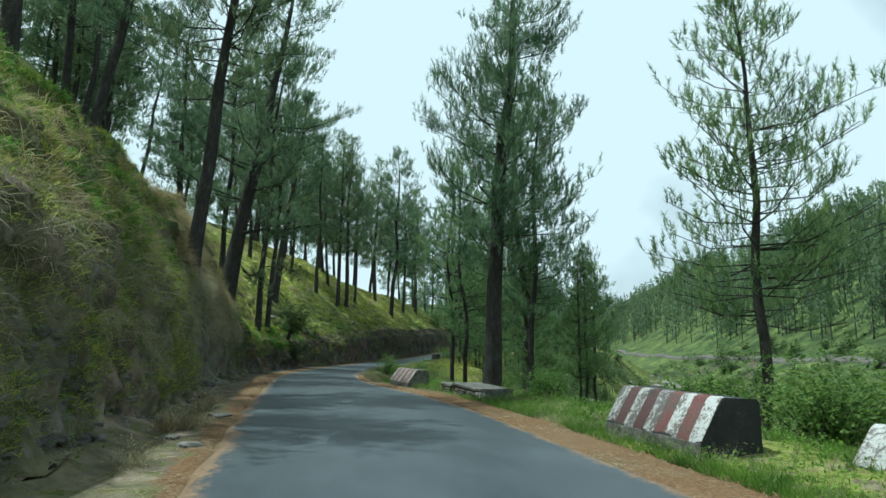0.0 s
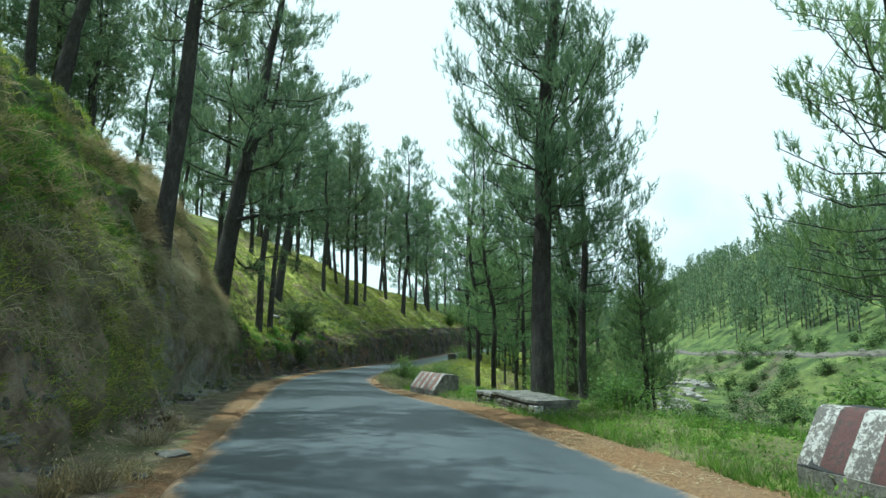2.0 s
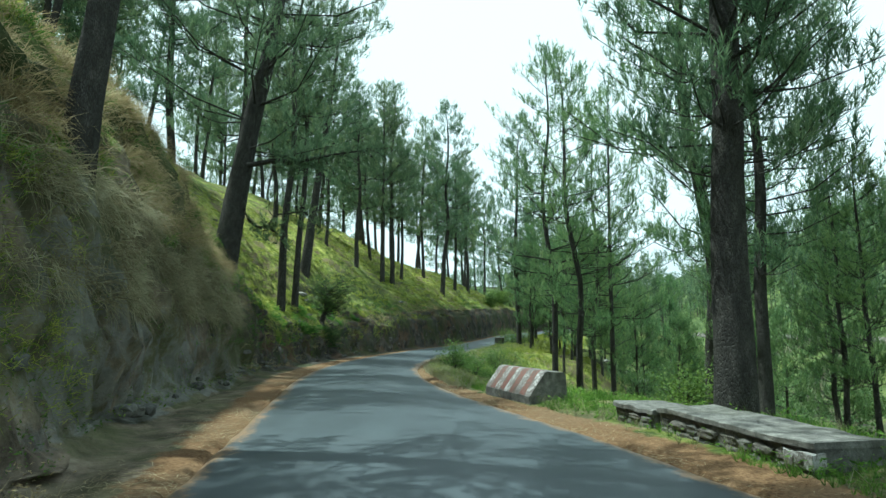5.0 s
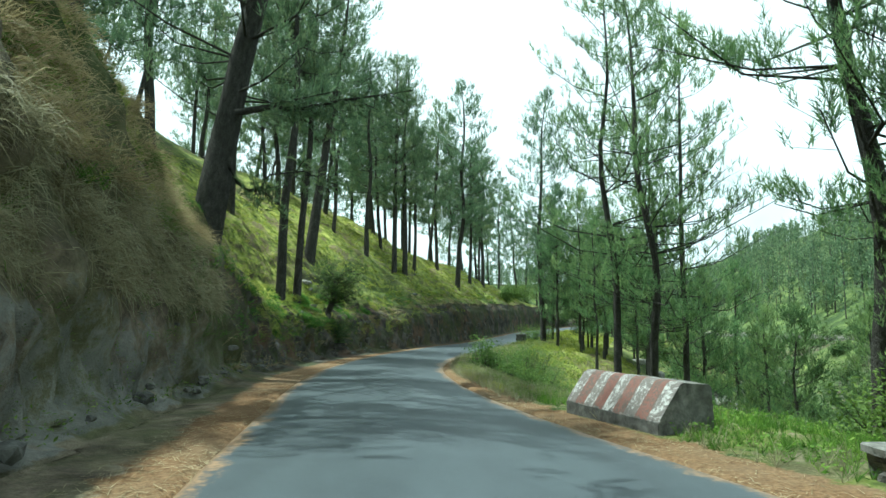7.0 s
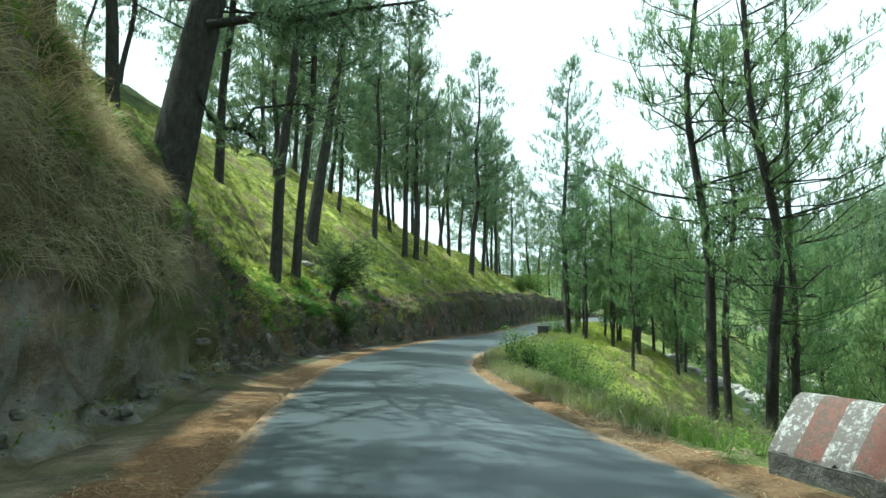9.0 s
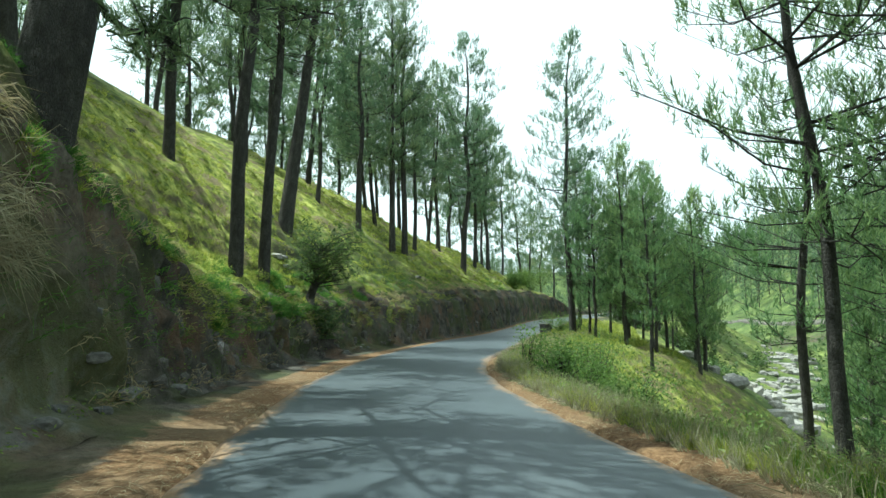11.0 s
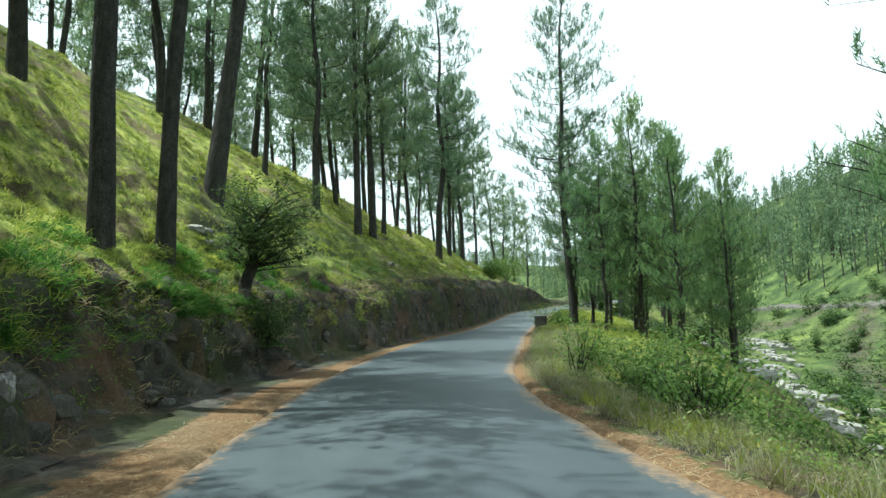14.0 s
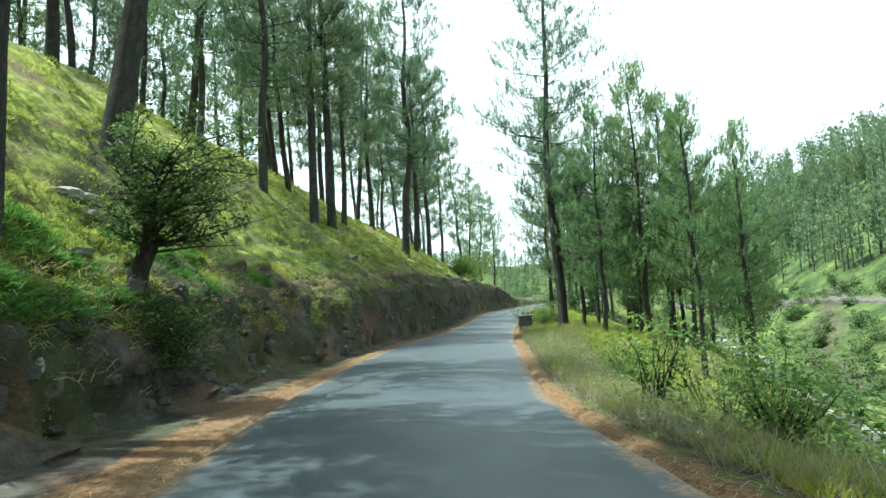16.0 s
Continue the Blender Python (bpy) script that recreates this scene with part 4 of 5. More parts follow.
tagged(soup("green_verge", tufts_at(scatter(9500, 3, 26, 0.6, 5.5, 1, 5, 0.8), 7, 0.16, 0.008, 0.75, (0, 0, 1), 5), LUSH), "fresh green grass on the verge by the parapets", "grass", kind="stuff")
soft = [tufts_at(scatter(6000, 23, 52, 0.4, 4.5, 1, 35, 1.0), 8, 0.18, 0.009, 0.65, (0, 0, 1), 35), tufts_at(scatter(4500, 24, 50, 2.0, 8, 1, 36, 0.6), 7, 0.3, 0.012, 0.6, (0, 0, 1), 36), tufts_at(scatter(3000, 50, 80, 0.6, 6, 1, 6, 0.8), 5, 0.3, 0.03, 0.7, (0, 0, 1), 6)]
tagged(soup("verge_grass", np.concatenate(soft), GRASS), "green grass and weeds along the outer road verge", "grass", kind="stuff")
tagged(soup("verge_weeds", np.concatenate([tufts_at(scatter(3000, 22, 54, 0.3, 3.2, 1, 7, 1.6), 8, 0.32, 0.005, 0.5, (0, 0, 1), 7), arching(scatter(900, 22, 54, 0.3, 2.2, 1, 37, 1.0), 8, 0.4, 0.004, (0, 0, 0.9), 37), tufts_at(scatter(500, 3, 22, 0.6, 3.0, 1, 38, 1.3), 7, 0.26, 0.006, 0.6, (0, 0, 1), 38)]), STRAW), "pale seeding weeds along the outer road verge", "weeds", kind="stuff")


def shrub(name, x, y, wide, high, stems, leaves, seed, size=0.07, mat=None, label=""):
    """A leafy shrub: stems that fork and loose leaves in clumps."""
    r, rng = random.Random(seed), np.random.default_rng(seed)
    ob = new(name)
    ob.location = (x, y, ground(x, y) - 0.05)
    limbs, tips = [], []
    for _ in range(int(stems * 1.7)):
        a, tilt = r.uniform(0, 6.28), r.uniform(0.1, 0.9)
        p = [Vector((0, 0, 0))]
        for k in range(3):
            p.append(p[-1] + Vector((math.cos(a) * wide * tilt * 0.33 + r.gauss(0, 0.05), math.sin(a) * wide * tilt * 0.33 + r.gauss(0, 0.05), high * 0.33 * r.uniform(0.7, 1.1))))
            tips += [p[-1] + Vector((r.gauss(0, 0.12), r.gauss(0, 0.12), r.gauss(0, 0.1))) * (0.6 + wide) for _ in range(3)]
        limbs.append(tube(p, [0.016, 0.012, 0.008, 0.003], 4))
    tagged(mesh_of("branching", *joined(limbs), BARK, ob), kind="stuff")
    c = np.array(tips)[rng.integers(0, len(tips), leaves)] + rng.normal(size=(leaves, 3)) * 0.11 * (0.5 + wide)
    c[:, 2] = np.maximum(c[:, 2], 0.04)
    n = rng.normal(size=(leaves, 3)) * 0.6 + np.array((0, 0, 1.0))
    u = np.cross(n, rng.normal(size=(leaves, 3)))
    u /= np.linalg.norm(u, axis=1, keepdims=True)
    w = np.cross(n, u)
    w /= np.linalg.norm(w, axis=1, keepdims=True)
    s = size * rng.uniform(0.6, 1.2, (leaves, 1))
    v = np.empty((leaves * 6, 3))
    v[0::6] = c - u * s
    v[1::6] = c - w * s * 0.42
    v[2::6] = c + w * s * 0.42
    v[3::6] = c + u * s
    v[4::6] = c + w * s * 0.42
    v[5::6] = c - w * s * 0.42
    soup("foliage", v, mat or LEAVES, ob)
    return tagged(ob, label, "shrub")


shrub("shrub", 3.7, 31.8, 0.75, 0.72, 14, 1100, 1, 0.05, label="twiggy dark-leaved shrub on the grass verge")
shrub("shrub", 4.3, 36.0, 0.5, 0.95, 7, 500, 2, 0.06, label="small leafy bush at the road edge")
for k, (x, y, w, h) in enumerate(((7.2, 7.4, 1.0, 0.9), (8.4, 8.4, 1.3, 1.1), (7.0, 9.6, 0.9, 0.8), (9.6, 10.0, 1.3, 1.2), (8.2, 6.4, 1.1, 0.9), (10.6, 8.6, 1.4, 1.2))):
    shrub("shrub", x, y, w, h, 14, 2600, 10 + k, 0.06, label="lush green broadleaf shrub below the road edge")
for k, (x, y, w, h) in enumerate(((6.0, 19.4, 0.8, 0.6), (6.4, 29.6, 1.0, 0.8), (5.2, 33.6, 0.8, 0.7), (4.8, 28.4, 0.7, 0.6), (6.2, 35.4, 1.0, 0.8), (7.2, 41.0, 0.9, 0.8), (12.4, 57.6, 1.2, 1.1), (6.9, 24.2, 0.9, 0.7), (5.4, 13.6, 0.6, 0.5), (4.7, 33.0, 0.9, 0.8), (5.7, 33.5, 1.0, 0.9), (5.1, 31.6, 0.8, 0.7), (13.4, 56.4, 1.2, 1.0), (12.3, 55.6, 0.8, 0.8), (4.7, 34.6, 0.7, 0.75), (6.1, 33.9, 1.3, 1.6), (6.4, 36.6, 1.0, 1.8), (7.4, 38.6, 1.1, 1.9))):
    shrub("shrub", x, y, w, h, 13, 1900, 30 + k, 0.042, label="low green shrub among the verge grass")
for k, (x, y, w, h) in enumerate(((15.9, 79.5, 1.4, 1.3), (19.8, 89.0, 2.2, 2.0), (18.0, 84.0, 1.4, 1.4), (22.2, 93.5, 2.6, 2.4))):
    shrub("shrub", x, y, w, h, 14, 2600, 50 + k, 0.09, label="leafy dark shrub growing out of the bank")
for k in range(250):
    q, along = 6 + 60 * rnd.random() ** 0.8, rnd.uniform(12, 150)
    if abs(q - float(np.interp(along, (42, 50, 58, 82, 130), (5.5, 7.5, 10.4, 21.4, 42)))) < 3.2:
        continue
    shrub("shrub", 0.966 * q + 0.259 * along, -0.259 * q + 0.966 * along, rnd.uniform(1.0, 2.4), rnd.uniform(0.9, 2.4), 5, 320, 70 + k, 0.2, SCRUB, label="rounded green bush on the valley floor")


def loose_leaves(points, size, rise, seed):
    """Leafy weeds: small leaves at many heights over the ground."""
    rng = np.random.default_rng(seed)
    c = np.array(points)
    n = len(c)
    c[:, 2] += 0.03 + rise * rng.random(n) ** 1.5
    nrm = rng.normal(size=(n, 3)) * 0.5 + np.array((0, 0, 1.0))
    u = np.cross(nrm, rng.normal(size=(n, 3)))
    u /= np.linalg.norm(u, axis=1, keepdims=True)
    w = np.cross(nrm, u)
    w /= np.linalg.norm(w, axis=1, keepdims=True)
    s = size * rng.uniform(0.5, 1.3, (n, 1))
    v = np.empty((n * 6, 3))
    for k, q in enumerate((c - u * s, c - w * s * 0.4, c + w * s * 0.4, c + u * s, c + w * s * 0.4, c - w * s * 0.4)):
        v[k::6] = q
    return v


FACE = {}


def face_points(count, y0, y1, low, high, seed, clump=1.4):
    """Places on the cut face, spread evenly by height."""
    r, out = random.Random(seed), []
    while len(out) < count:
        y, up = r.uniform(y0, y1), low + (high - low) * r.random()
        if noise.noise(Vector((up * 1.1, y * 0.8, seed))) < r.uniform(-0.5, 0.5) * clump:
            continue
        key = round(y * 2)
        if key not in FACE:
            FACE[key] = [bank(1.2 + 0.1 * k, key / 2) for k in range(15)]
        d = 1.2 + 0.1 * float(np.interp(up, FACE[key], range(15)))
        x, z = left_edge(y) - d / across(y), road_level(y) + up
        out.append((x + lumps(x * 0.4, y, z * 1.5, 0.28) + 0.02, y, z))
    return out


def valley_scrub(count, seed):
    """Low scrub over the valley floor and the lower slopes: many small bushes that run together."""
    r, rng, out = random.Random(seed), np.random.default_rng(seed), []
    while len(out) < count:
        q, along = r.uniform(7, 70), r.uniform(8, 170)
        if abs(q - float(np.interp(along, (42, 50, 58, 82, 130), (5.5, 7.5, 10.4, 21.4, 42)))) < 2.6 or noise.noise(Vector((q * 0.07, along * 0.05, seed))) < r.uniform(-0.35, 0.15):
            continue
        x, y = 0.966 * q + 0.259 * along, -0.259 * q + 0.966 * along
        if x < right_edge(y) + 5.5:
            continue
        w, h = r.uniform(0.5, 1.3), r.uniform(0.35, 1.1)
        p = rng.normal(size=(34, 3)) * (w * 0.5, w * 0.5, h * 0.3)
        p[:, 2] = np.abs(p[:, 2])
        out.append(p + (x, y, ground(x, y)))
    return loose_leaves(np.concatenate(out), 0.2, 0.1, seed)


tagged(soup("valley_scrub", valley_scrub(1500, 71), SCRUB), "dense low green scrub over the valley floor", "scrub", kind="stuff")
soft = [arching(face_points(1000, 14.5, 26, 1.5, 3.1, 70, 1.0), 10, 0.5, 0.0045, (0.5, 0, -0.1), 70), arching(face_points(350, 0, 14, 1.2, 3.0, 74, 1.0), 10, 0.4, 0.004, (0.5, 0, 0.0), 74)]
tagged(soup("draped_straw", np.concatenate(soft), STRAW), "long dry grass draped down the cut face", "grass", kind="stuff")
soft = [tufts_at(scatter(2600, 0, 27, 1.9, 6, -1, 47, 0.5, 0.12), 14, 0.2, 0.012, 0.9, (0.5, 0, 0.9), 47), arching(scatter(900, 0, 26, 1.9, 4.5, -1, 48, 0.5, 0.1), 12, 0.34, 0.006, (0.8, 0, 0.5), 48)]
tagged(soup("bank_ferns", np.concatenate(soft), LUSH), "lush green tufts hanging on the earth bank", "grass", kind="stuff")
soft = [loose_leaves(scatter(24000, 3, 30, 0.75, 6, 1, 61, 1.0), 0.03, 0.16, 1), ]
tagged(soup("verge_herbs", np.concatenate(soft), LUSH), "leafy green weeds covering the outer verge", "weeds", kind="stuff")
tagged(soup("roadside_herbs", loose_leaves(scatter(26000, 23, 58, 0.4, 5.5, 1, 62, 1.0), 0.026, 0.26, 2), HERBS), "mixed dull green weeds along the outer verge", "weeds", kind="stuff")
soft = [loose_leaves(face_points(16000, 1, 16, 0.05, 3.0, 65), 0.022, 0.0, 5), loose_leaves(face_points(4000, 16, 30, 0.3, 2.4, 66, 2.0), 0.014, 0.0, 6), loose_leaves(face_points(9000, 30, 60, 0.1, 1.9, 67, 2.0), 0.022, 0.0, 7)]
tagged(soup("face_herbs", np.concatenate(soft), LEAVES), "small leaves and moss covering the cut face", "weeds", kind="stuff")
soft = [arching(face_points(1500, 1, 16, 0.3, 3.0, 68), 9, 0.16, 0.0035, (0.7, 0, 0.5), 15), arching(face_points(1800, 30, 60, 0.9, 2.4, 69), 9, 0.17, 0.005, (0.7, 0, 0.4), 16)]
tagged(soup("face_grass", np.concatenate(soft), GRASS), "short green grass growing from cracks in the cut face", "grass", kind="stuff")
soft = [loose_leaves(scatter(9000, 0, 30, 1.35, 4.5, -1, 63, 1.8), 0.028, 0.12, 3), loose_leaves(scatter(9000, 28, 62, 1.6, 4.5, -1, 64, 2.2), 0.03, 0.12, 4)]
tagged(soup("bank_herbs", np.concatenate(soft), LEAVES), "small leafy plants clinging to the bank", "weeds", kind="stuff")


def small_tree(x, y, seed, label):
    """A small crooked broadleaf tree: a dark trunk that forks, and thin light foliage."""
    r, rng = random.Random(seed), np.random.default_rng(seed)
    ob = new("small_tree")
    ob.location = (x, y, ground(x, y) - 0.15)
    trunk = [Vector((0, 0, -0.1)), Vector((0.05, 0.03, 0.35)), Vector((0.2, 0.0, 0.75)), Vector((0.2, -0.05, 1.25)), Vector((0.34, -0.05, 1.9))]
    mesh_of("trunk", *tube(trunk, [0.17, 0.13, 0.12, 0.085, 0.03], 10), BARK, ob)
    limbs, tips = [], []
    for k in range(46):
        a, f = r.uniform(0, 6.28), r.uniform(1.6, 3.9)
        s = _along(trunk, f)
        ln = r.uniform(0.5, 1.35)
        m = s + Vector((math.cos(a) * ln * 0.5 + 0.12, math.sin(a) * ln * 0.5, ln * r.uniform(0.0, 0.4)))
        e = m + Vector((math.cos(a + r.gauss(0, 0.6)) * ln * 0.5 + 0.1, math.sin(a + r.gauss(0, 0.6)) * ln * 0.5, ln * r.uniform(-0.05, 0.4)))
        limbs.append(tube([s, m, e], [0.022, 0.013, 0.004], 5))
        for _ in range(5):
            b = m.lerp(e, r.uniform(-0.4, 1.0))
            c = b + Vector((r.gauss(0, 0.2), r.gauss(0, 0.2), r.uniform(-0.02, 0.26)))
            limbs.append(tube([b, c], [0.007, 0.003], 3))
            tips += [b.lerp(c, q) for q in (0.5, 0.75, 1.0)]
    tagged(mesh_of("branching", *joined(limbs), BARK, ob), kind="stuff")
    c = np.array(tips)[rng.integers(0, len(tips), 9000)] + rng.normal(size=(9000, 3)) * 0.075
    soup("foliage", loose_leaves(c, 0.042, 0.0, seed), SCRUB, ob)
    return tagged(ob, label, "tree")


for k, (x, y, h) in enumerate(((-1.78, 9.2, 0.5), (-1.95, 9.0, 0.4), (-1.95, 11.7, 0.45), (-1.7, 6.6, 0.3), (-2.0, 13.2, 0.35), (-1.6, 9.6, 0.3))):
    tuft = [(x + 0.1 * math.cos(q * 2.4), y + 0.1 * math.sin(q * 2.4), ground(x, y)) for q in range(7)]
    weed = new("dry_weed")
    tagged(soup("stalk", arching(tuft, 16, h, 0.005, (0.1, 0, 1.3), 300 + k), STRAW, weed), kind="stuff")
    near = np.array(tuft * 22) + np.random.default_rng(k).normal(size=(154, 3)) * (0.12, 0.12, h * 0.35) + (0, 0, h * 0.4)
    tagged(soup("foliage", loose_leaves(near, 0.018, 0.0, k), STRAW, weed), kind="stuff")
    tagged(weed, "pale dry seeding weed at the foot of the bank", "weed", "dry weeds at the foot of the bank")
shrub("shrub", -1.3, 38.9, 0.9, 0.8, 16, 4200, 95, 0.035, SCRUB, label="low dark bush at the foot of a crooked tree")
small_tree(-1.75, 39.0, 91, "small crooked broadleaf tree with a dark trunk on the bank")


def fallen_needles(points, length, width, seed):
    """Dry needles lying flat in all directions."""
    rng = np.random.default_rng(seed)
    p = np.array(points)
    n = len(p)
    p[:, 2] += 0.032
    a = rng.uniform(0, 2 * math.pi, n)
    d = np.stack([np.cos(a), np.sin(a), rng.uniform(-0.05, 0.12, n)], 1) * length * rng.uniform(0.5, 1.3, (n, 1))
    q = np.stack([-np.sin(a), np.cos(a), np.zeros(n)], 1) * width
    v = np.empty((n * 3, 3))
    v[0::3], v[1::3], v[2::3] = p - d * 0.5 + q, p - d * 0.5 - q, p + d * 0.5
    return v


soft = [fallen_needles(scatter(9000, 1, 36, -0.35, 0.75, -1, 81, 0.8), 0.16, 0.0035, 1), fallen_needles(scatter(9000, 3, 36, -0.35, 0.8, 1, 82, 0.8), 0.16, 0.0035, 2)]
tagged(soup("pine_litter", np.concatenate(soft), STRAW), "dry fallen pine needles strewn along the road edges", "pine needles", kind="stuff")


# ---- parapets ----
def prism(profile, length, rng, cuts=10, rough=0.012):
    """A long block with the given outline (across, up), standing along y, with worn edges."""
    n = len(profile)
    verts, faces = [], []
    for k in range(cuts + 1):
        y = length * (k / cuts - 0.5)
        for px, pz in profile:
            j = Vector((px * 3, y * 3, pz * 3))
            verts.append(Vector((px + rough * noise.noise(j * 2 + Vector((rng, 0, 0))), y + (rough * noise.noise(j + Vector((0, rng, 0))) if k in (0, cuts) else 0), pz + rough * noise.noise(j * 1.7 + Vector((0, 0, rng))))))
    for k in range(cuts):
        for i in range(n):
            a, b = k * n + i, k * n + (i + 1) % n
            faces.append((a, a + n, b + n, b))
    faces += [tuple(range(n)), tuple(cuts * n + i for i in reversed(range(n)))]
    return verts, faces


def parapet(x, y, length, turn, stripes, label, height=0.6, deep=0.95, base=0.24, seed=0, white=None, red=None, grimy=0, end=None):
    """A striped kerb parapet: black plinth, sloping face to the road with red and white bands, black ends."""
    ob = new("parapet_block")
    z = ground_plain(x, y)
    ob.matrix_basis = pose(x, y, z - 0.04, 0, 0, turn)
    h = height
    out = [(-deep / 2, -0.12), (-deep / 2 - 0.01, base * 0.9), (-deep / 2 + 0.01, base), (-deep / 2 + 0.27, h - 0.03), (-deep / 2 + 0.32, h), (deep / 2 - 0.03, h - 0.01), (deep / 2, h - 0.05), (deep / 2 + 0.02, -0.12)]
    v, f = prism(out, length, seed, 14, 0.02)
    body = mesh_of("body", v, f, [end or BLACK_PAINT], ob, smooth=False)
    strip = [(-deep / 2 - 0.02, -0.1), (-deep / 2 - 0.026, base * 0.86), (-deep / 2 - 0.004, base * 0.86), (-deep / 2 - 0.004, -0.1)]
    mesh_of("plinth", *prism(strip, length - 0.02, seed + 7, 12, 0.006), CONCRETE, body, smooth=False, label="stained bare concrete plinth")
    w = length / stripes
    for k in range(stripes):
        y0, y1 = -length / 2 + k * w + (0.004 if k == 0 else 0), -length / 2 + (k + 1) * w - (0.004 if k == stripes - 1 else 0)
        pts, fs = [], []
        edge = [(-deep / 2 - 0.016, base * 0.72), (-deep / 2 + 0.000, base + 0.012), (-deep / 2 + 0.262, h - 0.018), (-deep / 2 + 0.318, h + 0.012), (-deep / 2 + 0.42, h + 0.008)]
        m = 5
        for q in range(m):
            yy = y0 + (y1 - y0) * q / (m - 1)
            for i, (px, pz) in enumerate(edge):
                wob = 0.012 * noise.noise(Vector((k * 5 + seed, i * 2.0, q * 1.3)))
                pts.append((px + wob * 0.3, yy + (0 if 0 < q < m - 1 else 0.6 * wob), pz + (wob * 7 + 0.02 if i == 0 else wob * 0.2)))
        e = len(edge)
        fs = [(q * e + i, (q + 1) * e + i, (q + 1) * e + i + 1, q * e + i + 1) for q in range(m - 1) for i in range(e - 1)]
        mesh_of("stripe", pts, fs, [((white or WHITE_PAINT) if k % 2 == 0 else (red or RED_PAINT)) if k < stripes - grimy else (GRIMY_WHITE if k % 2 == 0 else GRIMY_RED)], body, label="flaking white paint stripe" if k % 2 == 0 else "faded red paint stripe")
    return tagged(ob, label, "parapet", "parapet blocks along the road")


parapet(4.60, 7.12, 2.05, 2.5, 9, "red and white striped concrete parapet with a black end", height=0.7, deep=0.78, seed=1, grimy=5)
parapet(3.13, 20.05, 1.95, 10, 9, "faded red and white striped parapet, paint flaking", height=0.58, deep=0.68, base=0.2, seed=2, white=FADED_WHITE, red=FADED_RED, end=CONCRETE)
parapet(5.72, 4.35, 1.7, 2, 5, "red and white striped concrete parapet block in the grass", deep=0.78, seed=3)


def low_wall(name, x, y, length, turn, height, deep, label, seed, pale=0.0):
    """A low masonry parapet: a slab on rough stones."""
    ob = new(name)
    ob.matrix_basis = pose(x, y, ground_plain(x, y) - 0.04, 0, 0, turn)
    v, f = prism([(-deep / 2 + 0.04, -0.1), (-deep / 2 + 0.03, height - 0.062), (deep / 2 - 0.03, height - 0.062), (deep / 2 - 0.03, -0.1)], length - 0.06, seed, 8, 0.03)
    mesh_of("core", v, f, CONCRETE, ob, smooth=False)
    v, f = prism([(-deep / 2 - 0.02, height - 0.06), (-deep / 2 - 0.02, height - 0.01), (-deep / 2, height), (deep / 2, height), (deep / 2 + 0.02, height - 0.01), (deep / 2 + 0.02, height - 0.06)], length, seed + 3, 12, 0.025)
    mesh_of("coping_slab", v, f, CONCRETE, ob, smooth=False, label="cracked grey concrete coping")
    r = random.Random(seed)
    z, top = 0.0, height - 0.1
    while z < top - 0.03:
        rise = min(r.uniform(0.07, 0.12), top - z)
        s = -length / 2 + 0.03 + r.uniform(0, 0.05)
        while s < length / 2 - 0.12:
            w = min(r.uniform(0.12, 0.34), length / 2 - 0.03 - s)
            v, f = stone_mesh(w * 0.5, r.uniform(0.06, 0.09), rise * 0.52, r.randrange(999), 0.8, 0.3)
            st = mesh_of("stone", v, f, FACE_ROCK if r.random() < 0.7 else STONE, ob, smooth=False)
            st.location = (-deep / 2 + 0.05 + r.uniform(-0.02, 0.025), s + w / 2, z + rise / 2)
            s += w + 0.012
        z += rise + 0.006
    if pale:
        v, f = prism([(-deep / 2 - 0.035, 0.09), (-deep / 2 - 0.04, height - 0.1), (-deep / 2 + 0.1, height - 0.1), (-deep / 2 + 0.1, 0.09)], pale, seed + 9, 6, 0.03)
        mesh_of("end_block", [p + Vector((0, (pale - length) / 2 - 0.012, 0)) for p in v], f, FADED_WHITE, ob, smooth=False, label="lime-washed end block with flaking plaster")
    return tagged(ob, label, "parapet wall", "parapet blocks along the road")


def stone_mesh(lx, ly, lz, seed, box=0.55, rough=0.16):
    """A rough rounded stone: half sizes along the wall (y), through it (x) and up."""
    bm = bmesh.new()
    bmesh.ops.create_icosphere(bm, subdivisions=2, radius=1)
    for q in bm.verts:
        c = q.co.copy()
        m = max(abs(c.x), abs(c.y), abs(c.z))
        c = c.lerp(c / m, box)
        c *= 1 + rough * noise.noise(c * 1.6 + Vector((seed, seed * 0.7, 0)))
        q.co = (c.x * ly, c.y * lx, c.z * lz)
    v, f = [q.co.copy() for q in bm.verts], [tuple(i.index for i in p.verts) for p in bm.faces]
    bm.free()
    return v, f


low_wall("low_wall", 4.2, 14.98, 2.4, 3.5, 0.31, 0.8, "low weathered stone parapet with a pale concrete slab", 4, 0.34)
low_wall("low_wall", 4.02, 16.72, 0.95, 6, 0.27, 0.72, "short mossy stone parapet stub at the verge", 5)
low_wall("low_wall", 11.0, 54.6, 0.9, -25, 0.72, 0.6, "small dark stone block at the bend", 6)


# ---- rocks in the stream and on the slopes ----
def rock(x, y, lx, ly, lz, seed, label, group, mat=None):
    v, f = stone_mesh(lx, ly, lz, seed, 0.8, 0.34)
    ob = mesh_of("rock", v, f, mat or BOULDER, smooth=False)
    ob.matrix_basis = pose(x, y, ground(x, y) + lz * 0.05, random.uniform(-8, 8), random.uniform(-8, 8), random.uniform(0, 180))
    return tagged(ob, label, "rock", group)


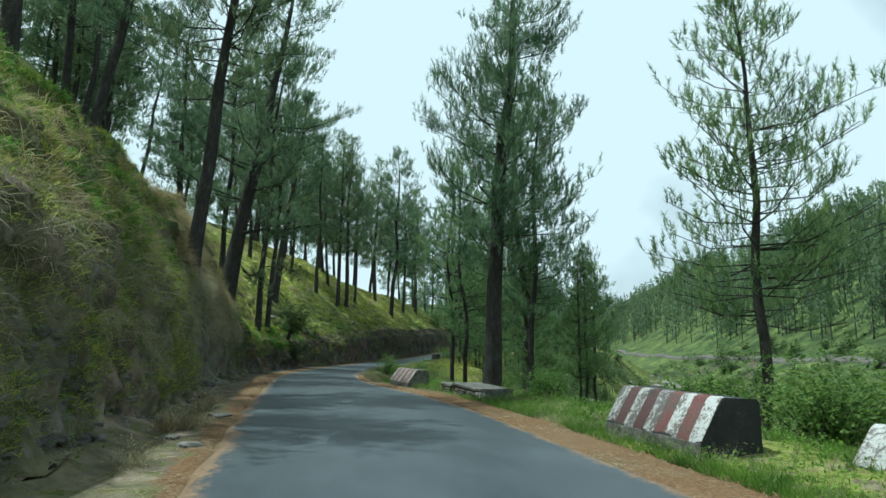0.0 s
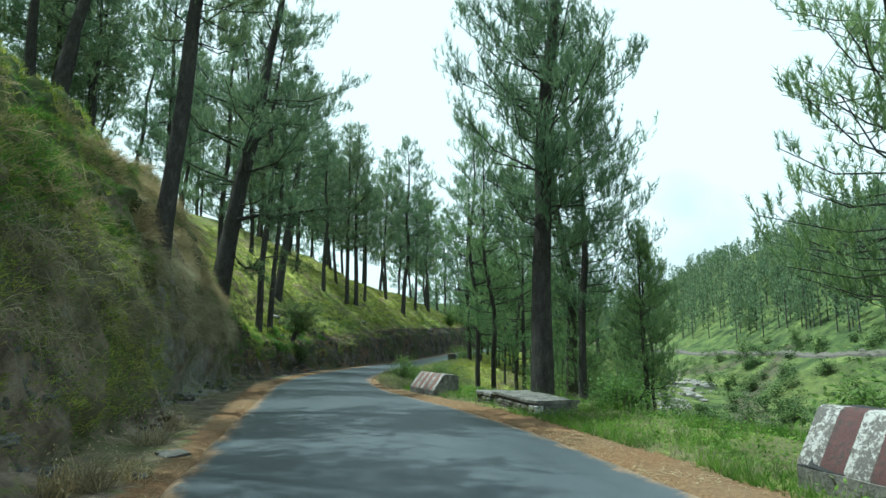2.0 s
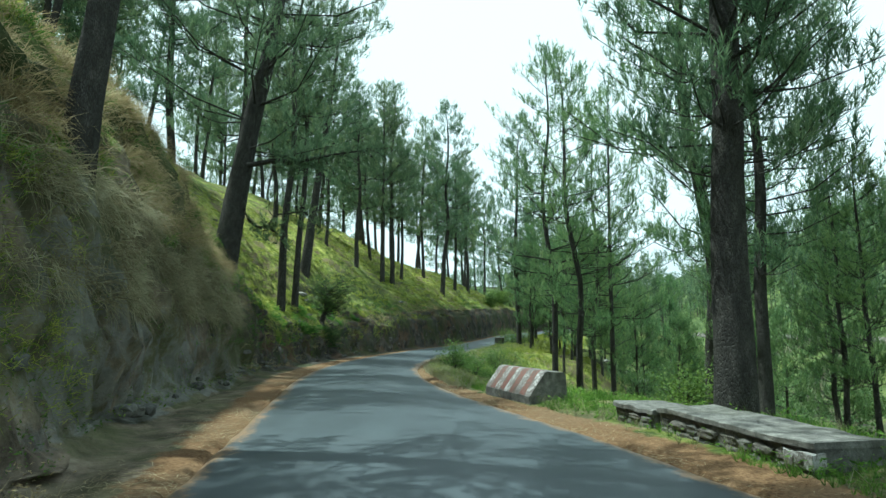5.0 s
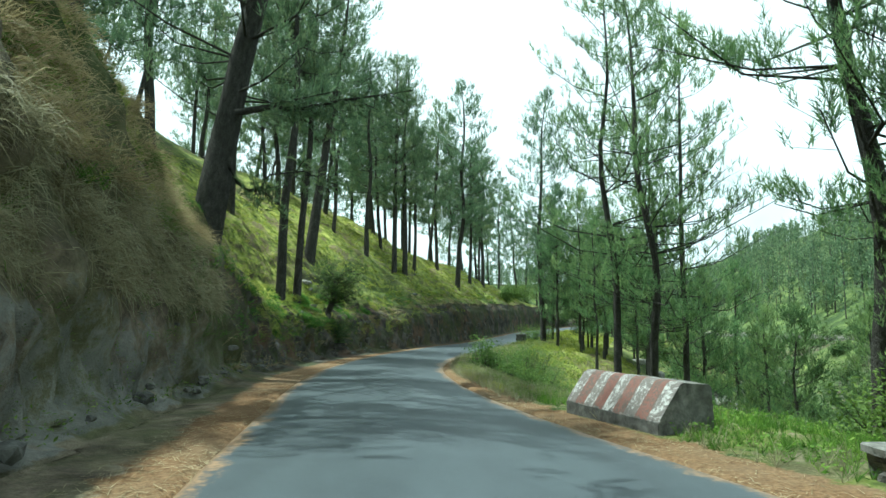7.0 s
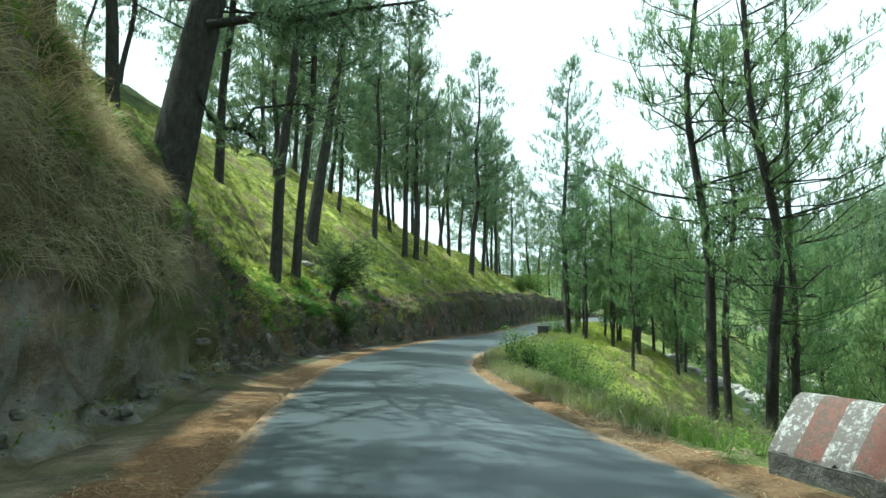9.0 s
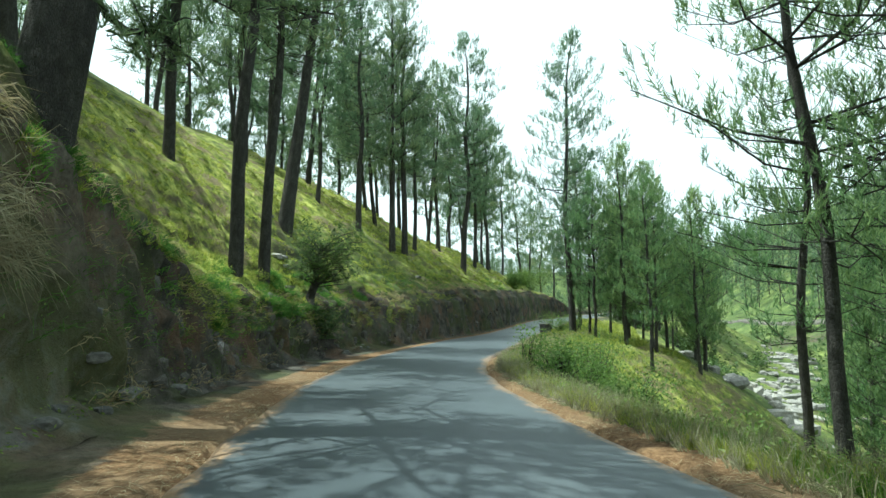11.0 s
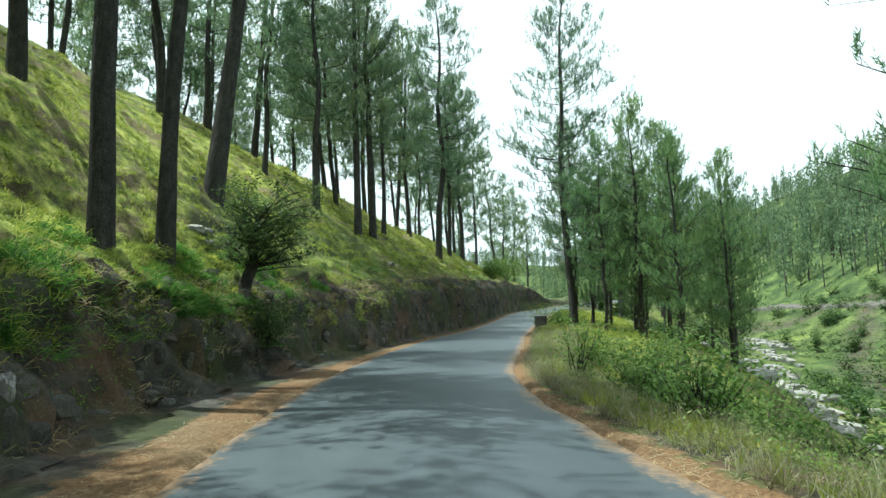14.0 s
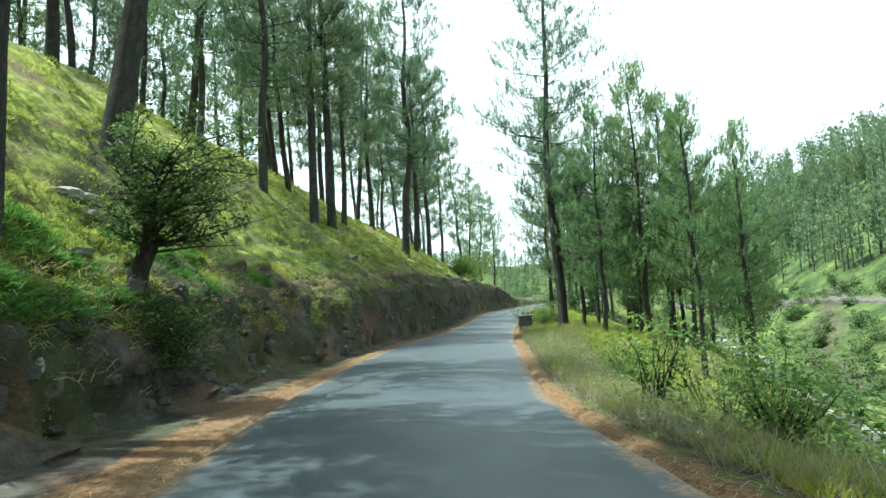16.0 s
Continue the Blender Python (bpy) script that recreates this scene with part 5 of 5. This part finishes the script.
rr = random.Random(3)
for k in range(190):
    along = rr.uniform(51, 130)
    q = float(np.interp(along, (42, 50, 58, 82, 130), (5.5, 7.5, 10.4, 21.4, 42))) + rr.gauss(0, 2.0)
    rock(0.966 * q + 0.259 * along, -0.259 * q + 0.966 * along, 0.2 + 1.2 * rr.random() ** 2.5, 0.2 + 0.7 * rr.random() ** 2, rr.uniform(0.18, 0.45), k, "pale flat rock slab in the stream bed", "rocks in the stream bed")
for k in range(26):
    y, d = rr.uniform(5, 60), rr.uniform(2.6, 7)
    s = rr.uniform(0.05, 0.12)
    rock(left_edge(y) - d, y, s * 1.4, s, s * 0.7, 200 + k, "small stone lying on the grassy bank", "stones on the bank", STONE)
for k, (x, y, s) in enumerate(((-2.9, 40.2, 0.17), (-2.75, 40.5, 0.13), (-3.0, 39.9, 0.1), (-2.6, 40.1, 0.09), (-2.3, 38.6, 0.1))):
    rock(x, y, s * 1.4, s, s * 0.6, 250 + k, "pale flat slab showing through the grass", "stones on the bank", BOULDER)

for k in range(40):
    y = rr.uniform(6, 46)
    s = rr.uniform(0.03, 0.1)
    d = 1.3 + cut(y) + rr.uniform(-0.25, 0.12)
    rock(left_edge(y) - d / across(y), y, s * rr.uniform(1, 1.8), s, s * 0.8, 300 + k, "loose grey stone at the foot of the bank", "stones at the foot of the bank", CONCRETE)

for k, (x, y, s) in enumerate(((-1.52, 9.7, 0.07), (-1.62, 9.85, 0.05), (-1.46, 10.8, 0.1), (-1.6, 10.95, 0.07), (-1.36, 7.7, 0.09), (-1.75, 8.3, 0.08))):
    rock(x, y, s * 1.6, s, s * 0.5, 360 + k, "pale flat stone lying in the verge grass", "stones at the foot of the bank", STONE)


def pale_mark(x, y, z, w, h, seed):
    """A pale lime-washed stone set in the cut face."""
    v, f = stone_mesh(w, 0.05, h, seed, 0.7)
    ob = mesh_of("marker_stone", v, f, FADED_WHITE)
    ob.location = (x, y, z)
    return tagged(ob, "pale whitewashed stone set in the bank face", "stone", "whitewashed stones in the bank")


for k, (y, z, w, h) in enumerate(((36.6, 0.35, 0.06, 0.17), (16.85, 0.68, 0.06, 0.2), (17.7, 0.62, 0.13, 0.28), (18.8, 0.55, 0.06, 0.27), (31.6, 0.3, 0.1, 0.15), (20.4, 0.45, 0.05, 0.2), (40.6, 0.4, 0.05, 0.14))):
    d = 1.46 + cut(y) + 0.09 * z
    x = left_edge(y) - d / across(y)
    pale_mark(x + lumps(x * 0.4, y, z * 1.5, 0.28) + 0.02, y, z, w, h, k)


def terrace_wall():
    """The rubble edge of the terrace along the far slope."""
    verts, faces = [], []
    along = [float(a) for a in range(40, 240)]
    for a in along:
        for j, (q, up) in enumerate(((55.6, -0.6), (55.8, 0.35), (56.6, 0.5), (57.3, -0.1))):
            q += 1.6 * noise.noise(Vector((a * 0.06, 0, 1)))
            x, y = 0.966 * q + 0.259 * a, -0.259 * q + 0.966 * a
            verts.append((x, y, ground(x, y) + up * (0.8 + 1.2 * noise.noise(Vector((a * 0.6, j, 3)))) + 0.4 * noise.noise(Vector((a * 0.11, 0, 7)))))
    for i in range(len(along) - 1):
        for j in range(3):
            faces.append((i * 4 + j, i * 4 + j + 1, i * 4 + j + 5, i * 4 + j + 4))
    return tagged(mesh_of("terrace_wall", verts, faces, FACE_ROCK, smooth=False), "rubble retaining edge along the far terrace", "terrace wall", kind="structure")


terrace_wall()


# ---- the dry stone facing at the foot of the bank ----
facing = tagged(new("retaining_wall"), "rough dry stone facing at the foot of the bank", "stone wall", kind="structure")
rw = random.Random(12)
MODELS = []
for k in range(10):
    v, f = stone_mesh(1, 1, 1, 40 + k, 0.85, 0.3)
    me = bpy.data.meshes.new("stone")
    me.from_pydata(v, [], f)
    me.materials.append(STONE)
    MODELS.append(me)
z = 0.08
count = 0
while z < 1.25:
    hh = rw.uniform(0.05, 0.085)
    y = 3.0 + rw.uniform(0, 0.2)
    while y < 10.5 and count < 300:
        w = rw.uniform(0.06, 0.15)
        d = 1.3 + 0.22 * z
        x = left_edge(y + w) - d / across(y)
        x += lumps(x * 0.4, y + w, (road_level(y) + z) * 1.5, 0.28)
        if rw.random() < 0.4:
            y += 2 * w + 0.03
            continue
        st = new("stone", rw.choice(MODELS))
        st.parent = facing
        st.matrix_basis = Matrix.LocRotScale((x + rw.uniform(-0.13, -0.06), y + w, road_level(y) + z + hh + rw.uniform(-0.02, 0.02)), Euler((rw.uniform(-0.3, 0.3), rw.uniform(-0.2, 0.2), rw.uniform(-0.3, 0.3))), (0.12, w, hh))
        count += 1
        y += 2 * w + 0.012
    z += 2 * hh + 0.01


# ---- fractured rock in the cut face further on ----
outcrop = tagged(new("rock_face"), "dark fractured rock in the road cutting", "rock face", kind="structure")
FRAGMENTS = []
for k in range(9):
    v, f = stone_mesh(1, 1, 1, 80 + k, 0.85)
    me = bpy.data.meshes.new("rock")
    me.from_pydata(v, [], f)
    me.materials.append(FACE_ROCK)
    FRAGMENTS.append(me)
for k in range(300):
    y = 28 + 42 * rw.random() ** 1.1
    z = rw.random() ** 1.2 * 1.6
    shift = cut(y)
    d = 1.32 + shift + 0.2 * z
    x = left_edge(y) - d / across(y)
    x += lumps(x * 0.4, y, (road_level(y) + z) * 1.5, 0.28)
    st = new("rock", rw.choice(FRAGMENTS))
    st.parent = outcrop
    w, h = rw.uniform(0.06, 0.24), rw.uniform(0.07, 0.3)
    st.matrix_basis = Matrix.LocRotScale((x - rw.uniform(0.0, 0.08), y, road_level(y) + z + 0.05), Euler((rw.uniform(-0.25, 0.25), rw.uniform(-0.2, 0.2), rw.uniform(-0.4, 0.4) - 0.3 * (y > 34))), (rw.uniform(0.06, 0.12), w * 0.9, h * 0.6))
